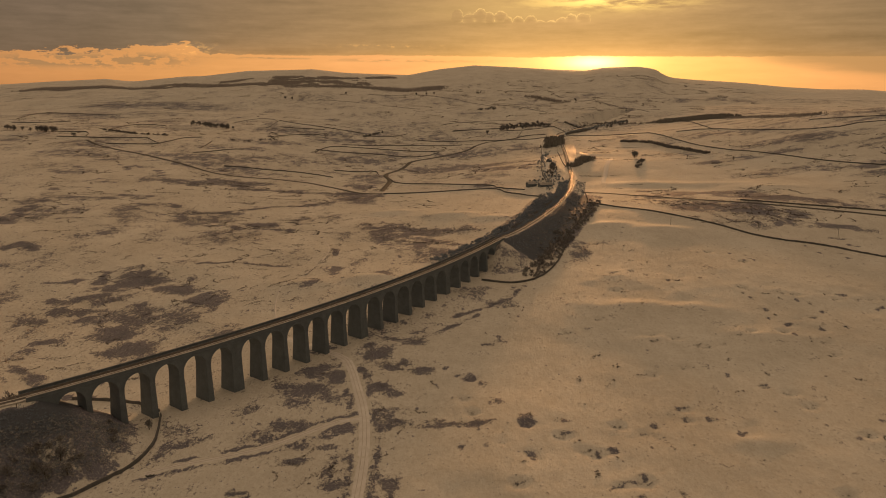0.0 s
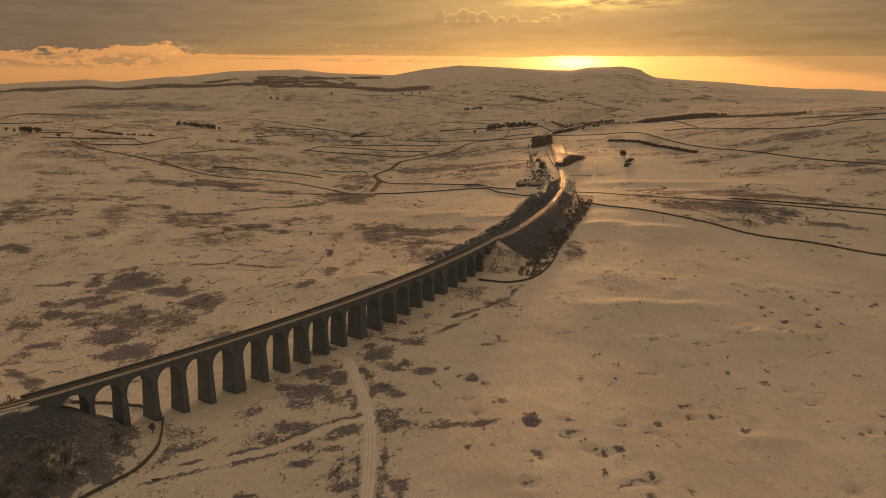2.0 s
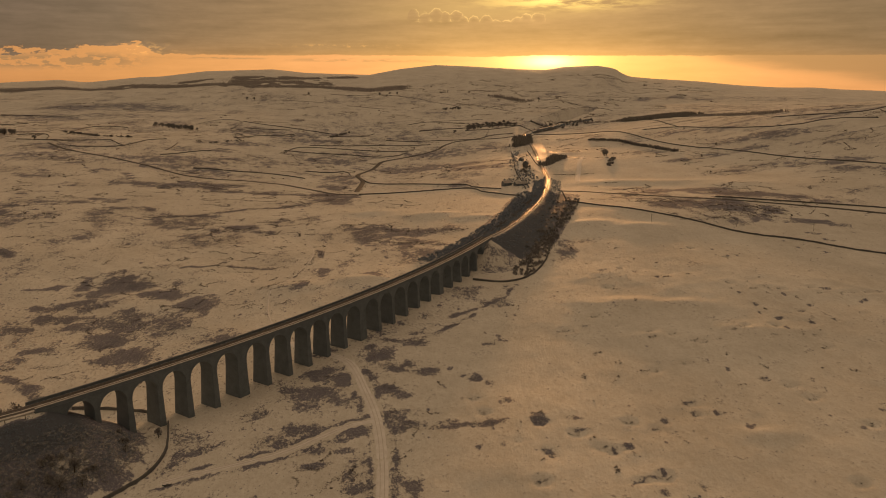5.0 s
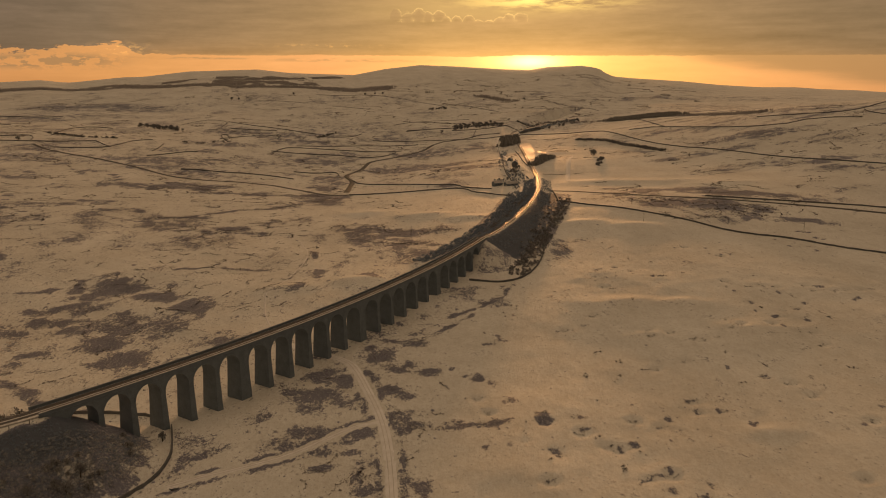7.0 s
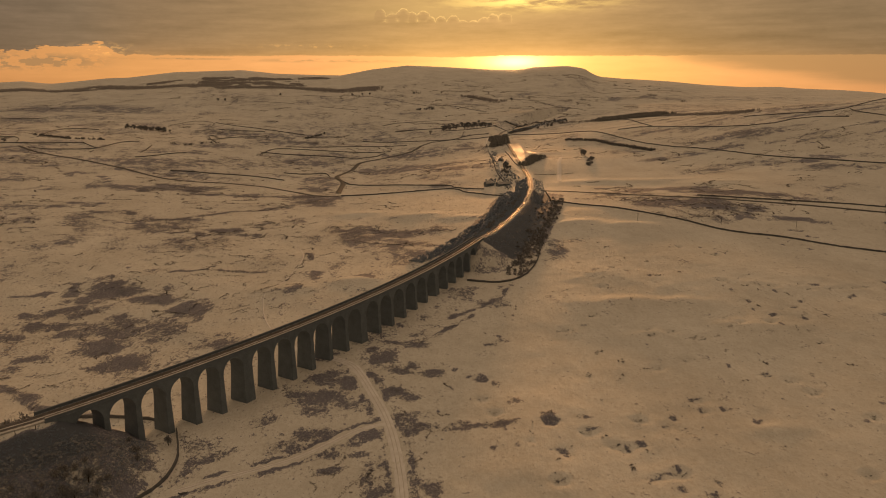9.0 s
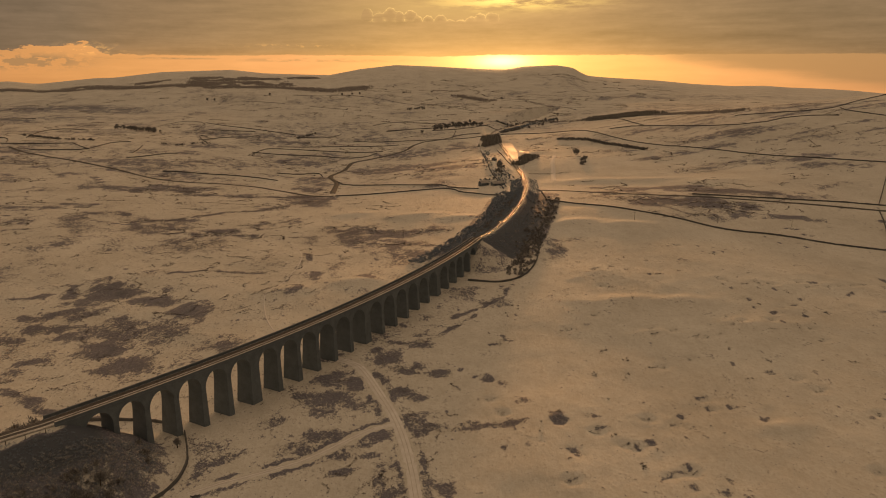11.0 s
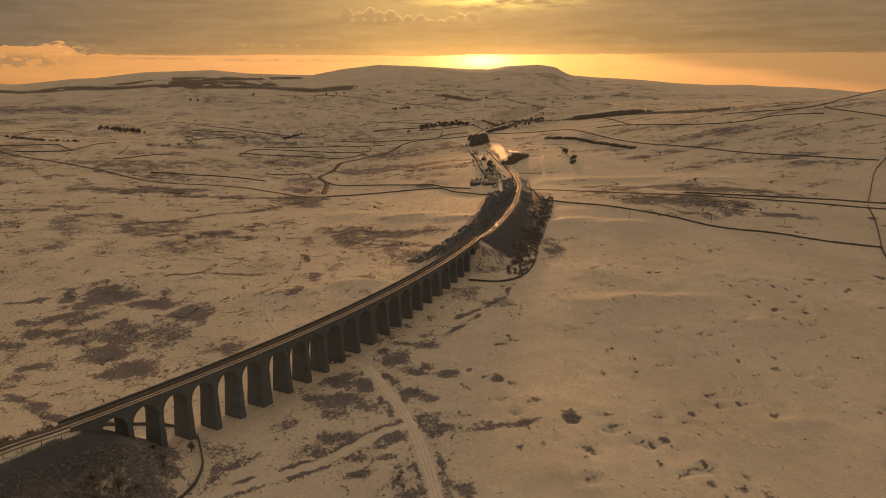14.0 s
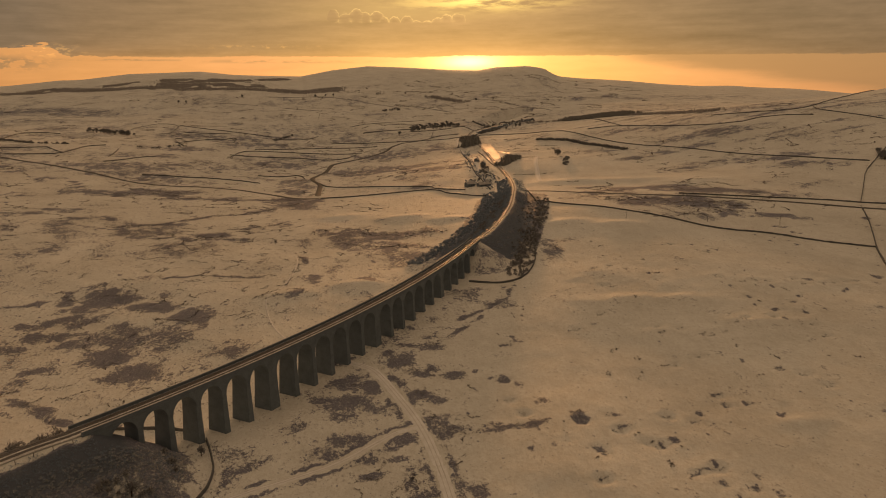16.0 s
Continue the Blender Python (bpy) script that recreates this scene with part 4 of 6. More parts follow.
def build_arch(s0, w0, s1, w1):
    """Barrel, ring and spandrels from the middle of one pier to the middle of the next."""
    a, b = s0 + w0 / 2, s1 - w1 / 2
    mid, r = (a + b) / 2, (b - a) / 2
    cols = [(s0, None), (a, 0.0)]
    n = 18
    for k in range(1, n):
        t = math.pi * k / n
        cols.append((mid - r * math.cos(t), math.sin(t)))
    cols += [(b, 0.0), (s1, None)]
    verts, faces = [], []
    for s, f in cols:
        zt = top_z(s) - 1.45
        spring = top_z(mid) - CROWN - RISE
        zb = spring + (f or 0.0) * RISE
        for off in (-HALF, HALF):
            verts += [arc_pt(s, off, zb), arc_pt(s, off, zt)]
    for i in range(len(cols) - 1):
        p, q = i * 4, i * 4 + 4
        faces += [(p, p + 1, q + 1, q), (p + 2, q + 2, q + 3, p + 3), (p, q, q + 2, p + 2), (p + 1, p + 3, q + 3, q + 1)]
    ob = piece("arch", verts, faces, STONE, viaduct)
    # ring of voussoirs, proud of the spandrel
    verts, faces = [], []
    for side in (-1, 1):
        n0 = len(verts)
        for k in range(n + 1):
            t = math.pi * k / n
            for rad, o in ((0.0, 0.02), (0.0, 0.16), (0.85, 0.16), (0.85, 0.02)):
                s = mid - (r + rad) * math.cos(t)
                z = spring + (RISE + rad) * math.sin(t)
                verts.append(arc_pt(s, side * (HALF + o), z))
        for k in range(n):
            for j in range(4):
                p, q = n0 + k * 4 + j, n0 + k * 4 + (j + 1) % 4
                faces.append((p, q, q + 4, p + 4))
    piece("arch_ring", verts, faces, STONE, ob)


stops = [(FIRST_S - 0.01, 0.0)] + PIERS + [(END_S + 0.01, 0.0)]
for (p0, w0), (p1, w1) in zip(stops, stops[1:]):
    build_arch(p0, w0, p1, w1)
for p, w in PIERS:
    build_pier(p, w)


def along(s0, s1, profile, name, mat, parent, step=6.0, label="", zoff=0.0):
    verts, faces, k = [], [], len(profile)
    n = max(1, int((s1 - s0) / step))
    for i in range(n + 1):
        s = s0 + (s1 - s0) * i / n
        verts += [arc_pt(s, o, top_z(s) + h + zoff) for o, h in profile]
    for i in range(n):
        for j in range(k):
            p, q = i * k + j, i * k + (j + 1) % k
            faces.append((p, q, q + k, p + k))
    faces += [tuple(range(k))[::-1], tuple(range(n * k, n * k + k))]
    return piece(name, verts, faces, mat, parent, label)


for s0, s1 in ((-6.0, FIRST_S), (END_S, END_S + 9)):
    verts, faces = [], []
    zb = min(ground_z(*on_arc(s, o)) for s in (s0, s1) for o in (-5, 0, 5)) - 6
    ring = [(s0, -HALF), (s1, -HALF), (s1, HALF), (s0, HALF)]
    verts = [arc_pt(s, o * 1.06, zb) for s, o in ring] + [arc_pt(s, o, top_z(s) - 1.45) for s, o in ring]
    faces = [(3, 2, 1, 0), (4, 5, 6, 7)] + [(j, (j + 1) % 4, (j + 1) % 4 + 4, j + 4) for j in range(4)]
    piece("abutment", verts, faces, STONE, viaduct)
for side in (-1, 1):
    a, b = side * (HALF - 0.5), side * (HALF + 0.06)
    wall = along(-6, END_S + 9, [(a, -1.46), (b, -1.46), (b, -0.16), (a, -0.16)], "parapet", STONE, viaduct)
    along(-6, END_S + 9, [(a - side * 0.12, -0.16), (b + side * 0.12, -0.16), (b + side * 0.06, 0.1), (a - side * 0.06, 0.1)], "coping", STONE if side < 0 else COPING, wall, label="bare stone coping" if side < 0 else "snow-dusted coping stones")
    c = side * (HALF + 0.08)
    along(-6, END_S + 9, [(side * (HALF - 0.1), -2.0), (c + side * 0.22, -1.85), (c + side * 0.22, -1.5), (side * (HALF - 0.1), -1.47)], "string_course", STONE, viaduct)
along(-6, END_S + 9, [(-HALF + 0.26, -1.9), (HALF - 0.51, -1.9), (HALF - 0.51, -1.42), (-HALF + 0.26, -1.42)], "deck", SNOW, viaduct, label="snow-covered deck")

# ---- railway ----
railway = thing("railway_line", "double railway track on snow-dusted ballast", "railway", kind="structure")


def line_path():
    """Plan path and rail height of the whole line."""
    south = [(x, y, RAIL_S) for x, y in resample(rounded(LINE_S[1:][::-1]), 8)]
    mid = [(*on_arc(s), top_z(s) - 1.3) for s in np.arange(2, END_S + 6, 6)]
    north = [(x, y, float(rail_n(y))) for x, y in resample(rounded(LINE_N[1:]), 8)]
    return south + mid + north


TRACK = line_path()
TP, TZ = [(x, y) for x, y, z in TRACK], [z for x, y, z in TRACK]
v, f = sweep(TP, TZ, [(-4.3, -0.4), (4.3, -0.4), (4.2, -0.1), (3.3, 0.06), (0.6, 0.02), (-0.6, 0.02), (-3.3, 0.06), (-4.2, -0.1)])
piece("ballast_bed", v, f, RAILBED, railway, "snow-filled ballast bed")
for c in (-1.75, 1.75):
    lo, hi = (-4.1, -0.75) if c < 0 else (0.85, 2.75)
    v, f = sweep(TP, TZ, [(lo, 0.0), (hi, 0.0), (hi - 0.1, 0.1), (lo + 0.1, 0.1)])
    piece("ballast_shoulder", v, f, BALLAST, railway, "bare dark ballast between the rails")
    for o in (-0.72, 0.72):
        v, f = sweep(TP, TZ, [(c + o - 0.06, 0.1), (c + o + 0.06, 0.1), (c + o + 0.05, 0.27), (c + o - 0.05, 0.27)])
        piece("rail", v, f, RAIL, railway, "worn steel rail")
verts, faces = [], []
for s in np.arange(0, END_S, 0.75):
    for c in (-1.75, 1.75):
        n = len(verts)
        z = top_z(s) - 1.3
        ring = [(s - 0.13, c - 1.25), (s + 0.13, c - 1.25), (s + 0.13, c + 1.25), (s - 0.13, c + 1.25)]
        verts += [arc_pt(a, o, z + 0.05) for a, o in ring] + [arc_pt(a, o, z + 0.14) for a, o in ring]
        faces += [tuple(n + q for q in g) for g in ((4, 5, 6, 7), (0, 1, 5, 4), (1, 2, 6, 5), (2, 3, 7, 6), (3, 0, 4, 7))]
tagged(piece("sleeper", verts, faces, TIMBER, railway), kind="stuff")


# ---- roads, tracks and walls ----
def ribbon(name, label, category, path, width, mat, lift=0.18, crown=0.05, kind="structure"):
    path = resample(rounded(path), 5)
    nm = normals(path)
    verts, faces = [], []
    offs = [-0.5, -0.25, 0, 0.25, 0.5]
    wob = value_noise(np.array([p[0] / 11 for p in path]), np.array([p[1] / 11 for p in path]), 5)
    plan = [(x + nx * o * width * (1 + 0.12 * w), y + ny * o * width * (1 + 0.12 * w), o) for (x, y), (nx, ny), w in zip(path, nm, wob) for o in offs]
    for (px, py, o), z in zip(plan, ground_list([p[:2] for p in plan])):
        verts.append((px, py, z + (lift if abs(o) < 0.4 else -0.12) + crown * (0.5 - abs(o))))
    k = len(offs)
    for i in range(len(path) - 1):
        for j in range(k - 1):
            a = i * k + j
            faces.append((a, a + 1, a + 1 + k, a + k))
    ob = piece(name, verts, faces, mat, None, "", None, True)
    return tagged(ob, label, category, kind=kind)


ribbon("farm_track", "pale snow-covered farm track running under the viaduct", "track", FARM_TRACK, 6.2, TRACKSNOW, 0.3)
ribbon("side_track", "narrow snow-covered track branching to the embankment", "track", SIDE_TRACK, 3.8, TRACKSNOW, 0.3)
ribbon("valley_road", "dark wet lane running through snowy fields", "road", [(-588.4, 1593), (-532.2, 1511), (-441.7, 1451), (-344.7, 1380), (-292.4, 1316), (-243.4, 1300), (-163.0, 1308.2), (-111.7, 1284.6), (-64.9, 1217.2), (-37.1, 1172.1), (-6.2, 1169.8)], 8.0, ASPHALT, 0.7)
ribbon("moor_road", "dark wet road crossing the snowy pasture", "road", [(267.0, 1034.5), (288.8, 1006.8), (308.9, 982.8), (339.6, 953.6), (359.1, 920), (415.8, 880), (471.6, 845), (520.7, 807), (566.2, 770), (597.9, 748), (698.6, 679), (902, 561.3)], 6.5, ASPHALT, 0.6)
ribbon("beck", "dark winding beck between snowy banks", "stream", [(-6.4, 1198), (1.2, 1279), (9, 1353), (0.6, 1405), (-2.3, 1441), (12.6, 1504), (31.6, 1546), (44.6, 1610), (50.6, 1642), (74.6, 1677), (134.6, 1747), (193.6, 1830), (214.7, 1905), (247.8, 1947)], 9.0, ASPHALT, 0.8, kind="structure")
ribbon("station_road", "pale snow-covered lane beside the railway", "track", [(260.3, 1256), (270.3, 1293), (286.6, 1362), (304.4, 1471), (327.8, 1613), (349.6, 1760), (372.8, 1872), (399, 1935)], 5.0, TRACKSNOW, 0.5)
ribbon("station_yard", "wide icy yard beside the railway", "yard", [(339.0, 1427.0), (365.6, 1526.6), (390.9, 1639.4), (408.8, 1735.6)], 24.0, ICE, 0.7)
ribbon("field_track", "pale snow-covered field track", "track", [(314.2, 1099), (320.2, 1125), (348, 1209), (367.9, 1278), (407.5, 1385)], 8.0, TRACKSNOW, 0.5)
ribbon("frozen_ditch", "frozen ditch glinting below the railway", "ditch", [(392.4, 1560), (375.2, 1464), (371.4, 1402), (383.4, 1360), (401, 1335)], 8, ICE, 0.5)
for off in (-0.95, 0.95):
    ribbon("wheel_rut", "slushy wheel rut along the farm track", "rut", offset_path(rounded(FARM_TRACK[1:]), off), 0.55, RUT, 0.42, 0.0)
    ribbon("wheel_rut", "slushy wheel rut along the side track", "rut", offset_path(rounded(SIDE_TRACK[1:]), off * 0.85), 0.5, RUT, 0.42, 0.0)
ribbon("beyond_track", "faint snowy track curving over the moor", "track", [(-62.7, 505.3), (-79.1, 553.3), (-84.2, 613), (-81.9, 633.8), (-70.7, 651.9), (-56.6, 714), (-52.5, 763), (-62.4, 812)], 1.5, SNOW, 0.12)

WALLS_A = [
    [(-169.2, 415.9), (-143.4, 411.4), (-125.3, 401.5), (-114.7, 390)],
    [(-112.2, 384.1), (-107.4, 360.7), (-107.1, 347.5), (-109.6, 334.4), (-116.6, 321.4), (-122.6, 313), (-128.6, 305.8), (-150.8, 292.2), (-190.3, 262.8)],
    [(81.8, 620.3), (93.8, 611.7), (111.4, 606.6), (129.4, 617), (150.7, 653), (167.4, 699.7), (178.4, 743), (191.8, 780), (211.9, 812), (230.5, 852), (250.2, 931), (269.8, 1028)],
    [(249.4, 939), (272.4, 890), (314.3, 824), (344.2, 774), (359.5, 741), (377.6, 717), (413.2, 694.1), (446.7, 661.5), (486.6, 633.3)],
    [(486.6, 633.3), (448.4, 576.8), (419.7, 528.2)],
    [(423, 893), (478.9, 857), (531.2, 823), (593.3, 782), (698.7, 714)],
    [(593.3, 782), (648.9, 844), (712, 916), (752, 949), (799, 989), (823, 1007), (901, 1082)],
]
WALLS = [
    [(579.1, 763), (547.5, 714), (513.8, 668.5), (482.6, 627.2), (457.9, 589.4)],
    [(511.4, 1895), (597.2, 1804), (599.7, 1635), (600.2, 1487), (611.2, 1385), (638.3, 1286), (668.6, 1158), (698.7, 1056), (756, 960)],
    [(643.2, 1706), (705, 1689), (738, 1515), (795, 1360), (869, 1362), (914, 1291)],
    [(750, 2125), (758, 1944), (709, 1668)],
    [(842, 1517), (927, 1374), (981, 1381), (1068, 1444), (1172, 1520), (1300, 1590)],
    [(970, 1366), (950, 1320), (958, 1257), (969, 1177)],
]
WALLS_B = [
    [(-665, 1638), (-614, 1640), (-565, 1650), (-503, 1694)],
    [(-543, 1564), (-493, 1580), (-459, 1609), (-448, 1671), (-439, 1752), (-411, 1786)],
    [(-503, 1694), (-472, 1638), (-456, 1619)],
    [(-697, 1724), (-658, 1767), (-629, 1716), (-616, 1660)],
    [(-613, 1768), (-634, 1888), (-638, 2001), (-611, 2066), (-558, 2041)],
    [(-427, 2216), (-406, 2318), (-368, 2382), (-316, 2342), (-317, 2224), (-323, 2151), (-343, 2143)],
    [(-316, 2342), (-252, 2258), (-196, 2223), (-125, 2184), (-64, 2128)],
    [(-290, 2183), (-244, 2173), (-170, 2172)],
    [(-295, 1647), (-314, 1629), (-345, 1562), (-369, 1529)],
]
WALLS_C = [
    [(-375, 1721), (-371, 1654), (-373, 1599)],
    [(-279, 2030), (-302, 2049), (-280, 1923), (-260, 1864)],
    [(-286, 1918), (-233, 2046), (-191, 2055), (-152, 2117), (-159, 1997)],
    [(-155, 1721), (-136, 1820), (-112, 1839), (-60, 1833), (17, 1811), (94, 1806), (136, 1828)],
    [(-157, 1760), (-108, 1743), (-59, 1740), (-10, 1734), (44, 1708), (89, 1733), (120, 1799)],
    [(-106, 1869), (-34, 1877), (60, 1907), (130, 1920), (187, 1933)],
    [(80, 2005), (136, 1988), (194, 1996), (278, 1969), (355, 1916), (386, 1926)],
    [(57, 2137), (24, 2067), (-63, 2070)],
    [(-97, 1476), (-56, 1474), (-19, 1513), (-14, 1441)],
]
WALLS_D = [
    [(362, 2094), (340, 2008), (320, 1929)],
    [(-267, 3092), (-160, 3054), (-106, 3028)],
    [(-16, 2931), (47, 2862), (115, 2805)],
    [(-77, 3262), (13, 3230), (105, 3259), (212, 3152), (312, 3035), (384, 2781)],
    [(103, 2752), (87, 2585)],
    [(183, 2178), (264, 2189), (345, 2192), (429, 2208)],
    [(304, 2135), (394, 2114), (475, 2192)],
    [(-93, 1380), (-134, 1410), (-173, 1416), (-211, 1408), (-250, 1411), (-285, 1399)],
    [(162, 2291), (219, 2362), (311, 2407), (399, 2404)],
]
WALLS_E = [
    [(370.9, 2798), (423.2, 2882), (490.1, 2785), (541.2, 2630)],
    [(702, 2998), (767, 2911), (799, 2723), (797, 2580), (809, 2389)],
    [(156.7, 2289), (221.8, 2371), (276.9, 2331), (351.9, 2266)],
    [(-926, 2048), (-971, 2248), (-937, 2313), (-869, 2340), (-779, 2383)],
    [(-894, 1949), (-825, 1970), (-788, 2029)],
    [(179.7, 2163), (261.8, 2194), (307.9, 2180), (395.1, 2226), (492.4, 2150)],
    [(385, 1922), (445.1, 1937), (511.4, 1895)],
    [(247.8, 1947), (312.8, 1954), (356.9, 2001), (407, 1995)],
]


WALLS_F = [
    [(8.0, 1361.0), (17.7, 1308.0), (75.3, 1271.6), (141.0, 1206.9), (167.1, 1185.5), (167.4, 1151.3), (201.1, 1105.2)],
    [(-2.8, 1169.2), (24.2, 1168.7), (66.9, 1170.9), (109.8, 1170.5), (151.9, 1161.7), (168.8, 1134.6), (172.3, 1093.3), (191.5, 1059.0), (211.5, 1024.1)],
    [(345.8, 1728.2), (281.5, 1392.7), (253.9, 1255.3), (244.7, 1170.2), (232.0, 1080.0)],
    [(359.6, 1622.6), (321.7, 1410.1), (307.7, 1313.2)],
]


def build_wall(path):
    """A dry-stone wall, battered and uneven, with a rough coping."""
    path = resample(rounded(path, 1), 3.5)
    zs = ground_list(path)
    far = sum(q[1] for q in path) / len(path)
    verts, faces = [], []
    cv, cf = [], []
    for (x, y), (nx, ny), z in zip(path, normals(path), zs):
        h = (1.35 if far < 2250 else 0.8) + random.uniform(-0.22, 0.18)
        jit = random.uniform(-0.1, 0.1)
        verts += [(x + nx * (o + jit), y + ny * (o + jit), z + zz) for o, zz in ((-0.5, -0.6), (0.5, -0.6), (0.27, h), (-0.27, h))]
        cv += [(x + nx * (o + jit), y + ny * (o + jit), z + h + zz) for o, zz in ((-0.36, 0.0), (0.36, 0.0), (0.25, 0.2 + random.uniform(0, 0.12)), (-0.25, 0.2 + random.uniform(0, 0.12)))]
    for i in range(len(path) - 1):
        for j in range(4):
            a, b = i * 4 + j, i * 4 + (j + 1) % 4
            faces.append((a, b, b + 4, a + 4))
    faces += [(3, 2, 1, 0), tuple(range(len(verts) - 4, len(verts)))]
    ob = piece("dry_stone_wall", verts, faces, WALLSTONE)
    tagged(ob, "dark dry-stone field wall crossing snowy moorland", "wall", "field walls", "structure")
    piece("coping", cv, faces, WALLSTONE, ob)


for p in WALLS_A + WALLS + WALLS_B + WALLS_C + WALLS_D + WALLS_E + WALLS_F:
    build_wall(p)


# ---- trees and scrub ----
def twig_cloud(n, rx, ry, rz, zc, size, lobes, seed, up=0.6):
    """Many small twig sprays, gathered in lobes."""
    rnd = random.Random(seed)
    cs = [(rnd.uniform(-0.55, 0.55) * rx, rnd.uniform(-0.55, 0.55) * ry, zc + rnd.uniform(-0.5, 0.5) * rz, rnd.uniform(0.35, 0.62)) for _ in range(lobes)]
    verts, faces = [], []
    for _ in range(n):
        cx, cy, cz, k = rnd.choice(cs)
        d = Vector((rnd.gauss(0, 1), rnd.gauss(0, 1), rnd.gauss(0, 1))).normalized() * (rnd.random() ** 0.45)
        p = Vector((cx + d.x * rx * k, cy + d.y * ry * k, max(0.05, cz + d.z * rz * k)))
        t = Vector((d.x, d.y, d.z + up)).normalized()
        s = t.cross(Vector((rnd.gauss(0, 1), rnd.gauss(0, 1), rnd.gauss(0, 1)))).normalized()
        q, w = size * rnd.uniform(0.6, 1.5), size * rnd.uniform(0.16, 0.36)
        m = len(verts)
        verts += [tuple(p - s * w * 0.5), tuple(p + s * w * 0.5), tuple(p + t * q + s * w), tuple(p + t * q * 1.25), tuple(p + t * q * 0.8 - s * w * 1.1)]
        faces += [(m, m + 1, m + 2), (m, m + 2, m + 3), (m, m + 3, m + 4)]
    return verts, faces


def limb(verts, faces, a, b, ra, rb, sides=6):
    a, b = Vector(a), Vector(b)
    d = (b - a).normalized()
    u = d.orthogonal().normalized()
    w = d.cross(u)
    m = len(verts)
    for p, r in ((a, ra), (b, rb)):
        verts += [tuple(p + (u * math.cos(t) + w * math.sin(t)) * r) for t in (math.tau * k / sides for k in range(sides))]
    faces += [(m + k, m + (k + 1) % sides, m + sides + (k + 1) % sides, m + sides + k) for k in range(sides)]
    faces.append(tuple(range(m + sides, m + 2 * sides)))


def trunk_mesh(h, r, spread, seed, stems=1):
    rnd = random.Random(seed)
    verts, faces = [], []
    for k in range(stems):
        lean = (rnd.uniform(-0.3, 0.3) * spread, rnd.uniform(-0.3, 0.3) * spread)
        mid = (lean[0] * 0.4, lean[1] * 0.4, h * 0.45)
        limb(verts, faces, (rnd.uniform(-0.1, 0.1) * (stems - 1), rnd.uniform(-0.1, 0.1) * (stems - 1), -0.4), mid, r, r * 0.7)
        limb(verts, faces, mid, (lean[0], lean[1], h * 0.8), r * 0.7, r * 0.3)
        for j in range(5):
            a = rnd.uniform(0, math.tau)
            z = h * rnd.uniform(0.3, 0.6)
            limb(verts, faces, (lean[0] * z / h, lean[1] * z / h, z), (math.cos(a) * spread * 0.6 + lean[0], math.sin(a) * spread * 0.6 + lean[1], z + h * rnd.uniform(0.15, 0.35)), r * 0.45, r * 0.1, 5)
    return verts, faces


def proto(name, label, category, group, h, spread, leaf_n, size, mat, seed, stems=1, low=False, frost=0.0):
    """One plant standing at the origin."""
    ob = thing(name, label, category, group)
    tv, tf = trunk_mesh(h, 0.05 * h if not low else 0.05, spread, seed, stems)
    piece("trunk", tv, tf, BARK, ob)
    cv, cf = twig_cloud(leaf_n, spread, spread, h * (0.42 if not low else 0.5), h * (0.62 if not low else 0.42), size, 7, seed + 5)
    slots = [1 if (i // 3) % 100 < frost * 100 else 0 for i in range(len(cf))]
    piece("crown", cv, cf, [mat, FROST], ob, "", slots)
    return ob


def conifer(seed, h):
    rnd = random.Random(seed)
    ob = thing("conifer", "dark green conifer in a small plantation", "tree", "plantation conifers")
    v, f = [], []
    limb(v, f, (0, 0, -0.5), (0, 0, h * 0.95), h * 0.02, h * 0.005)
    piece("trunk", v, f, BARK, ob)
    v, f = [], []
    for k in range(int(h * 2.0)):
        z = h * (0.08 + 0.9 * k / (h * 2.0))
        r = h * 0.2 * (1 - z / h) + 0.15
        for j in range(7):
            a = rnd.uniform(0, math.tau)
            q = r * rnd.uniform(0.7, 1.25)
            m = len(v)
            c, s = math.cos(a), math.sin(a)
            v += [(0, 0, z + 0.25), (c * q - s * q * 0.35, s * q + c * q * 0.35, z - q * 0.25), (c * q * 1.15, s * q * 1.15, z - q * 0.42), (c * q + s * q * 0.35, s * q - c * q * 0.35, z - q * 0.25)]
            f += [(m, m + 1, m + 2), (m, m + 2, m + 3)]
    piece("crown", v, f, NEEDLE, ob)
    return ob


def put(ob, x, y, scale=1.0, used={}):
    """The first planting of a kind moves the plant itself, the others are copies."""
    z = ground_z(x, y) - 0.1
    m = Matrix.LocRotScale((x, y, z), Euler((0, 0, random.uniform(0, math.tau))), (scale, scale, scale * random.uniform(0.85, 1.15)))
    if ob.name in used:
        c = ob.copy()
        scene.collection.objects.link(c)
        for ch in ob.children:
            k = ch.copy()
            scene.collection.objects.link(k)
            k.parent = c
        c.matrix_basis = m
        return c
    used[ob.name] = 1
    ob.matrix_basis = m
    return ob


SHRUBS = [proto("scrub_bush", "bare dark scrub bush on the railway embankment", "bush", "embankment scrub", 3.4, 2.6, 260, 0.6, TWIG, 40 + k, 4, True, 0.03) for k in range(4)]
FROSTED = [proto("frosted_bush", "bare bush with frosted twigs on the embankment", "bush", "frosted bushes", 4.2, 2.4, 260, 0.7, TWIG, 60 + k, 5, True, 0.22) for k in range(3)]
TREES = [proto("bare_tree", "bare leafless tree standing in snow", "tree", "bare trees", 8.5, 3.8, 420, 0.9, TWIG, 80 + k) for k in range(4)]
FIRS = [conifer(90 + k, 12 + k) for k in range(3)]


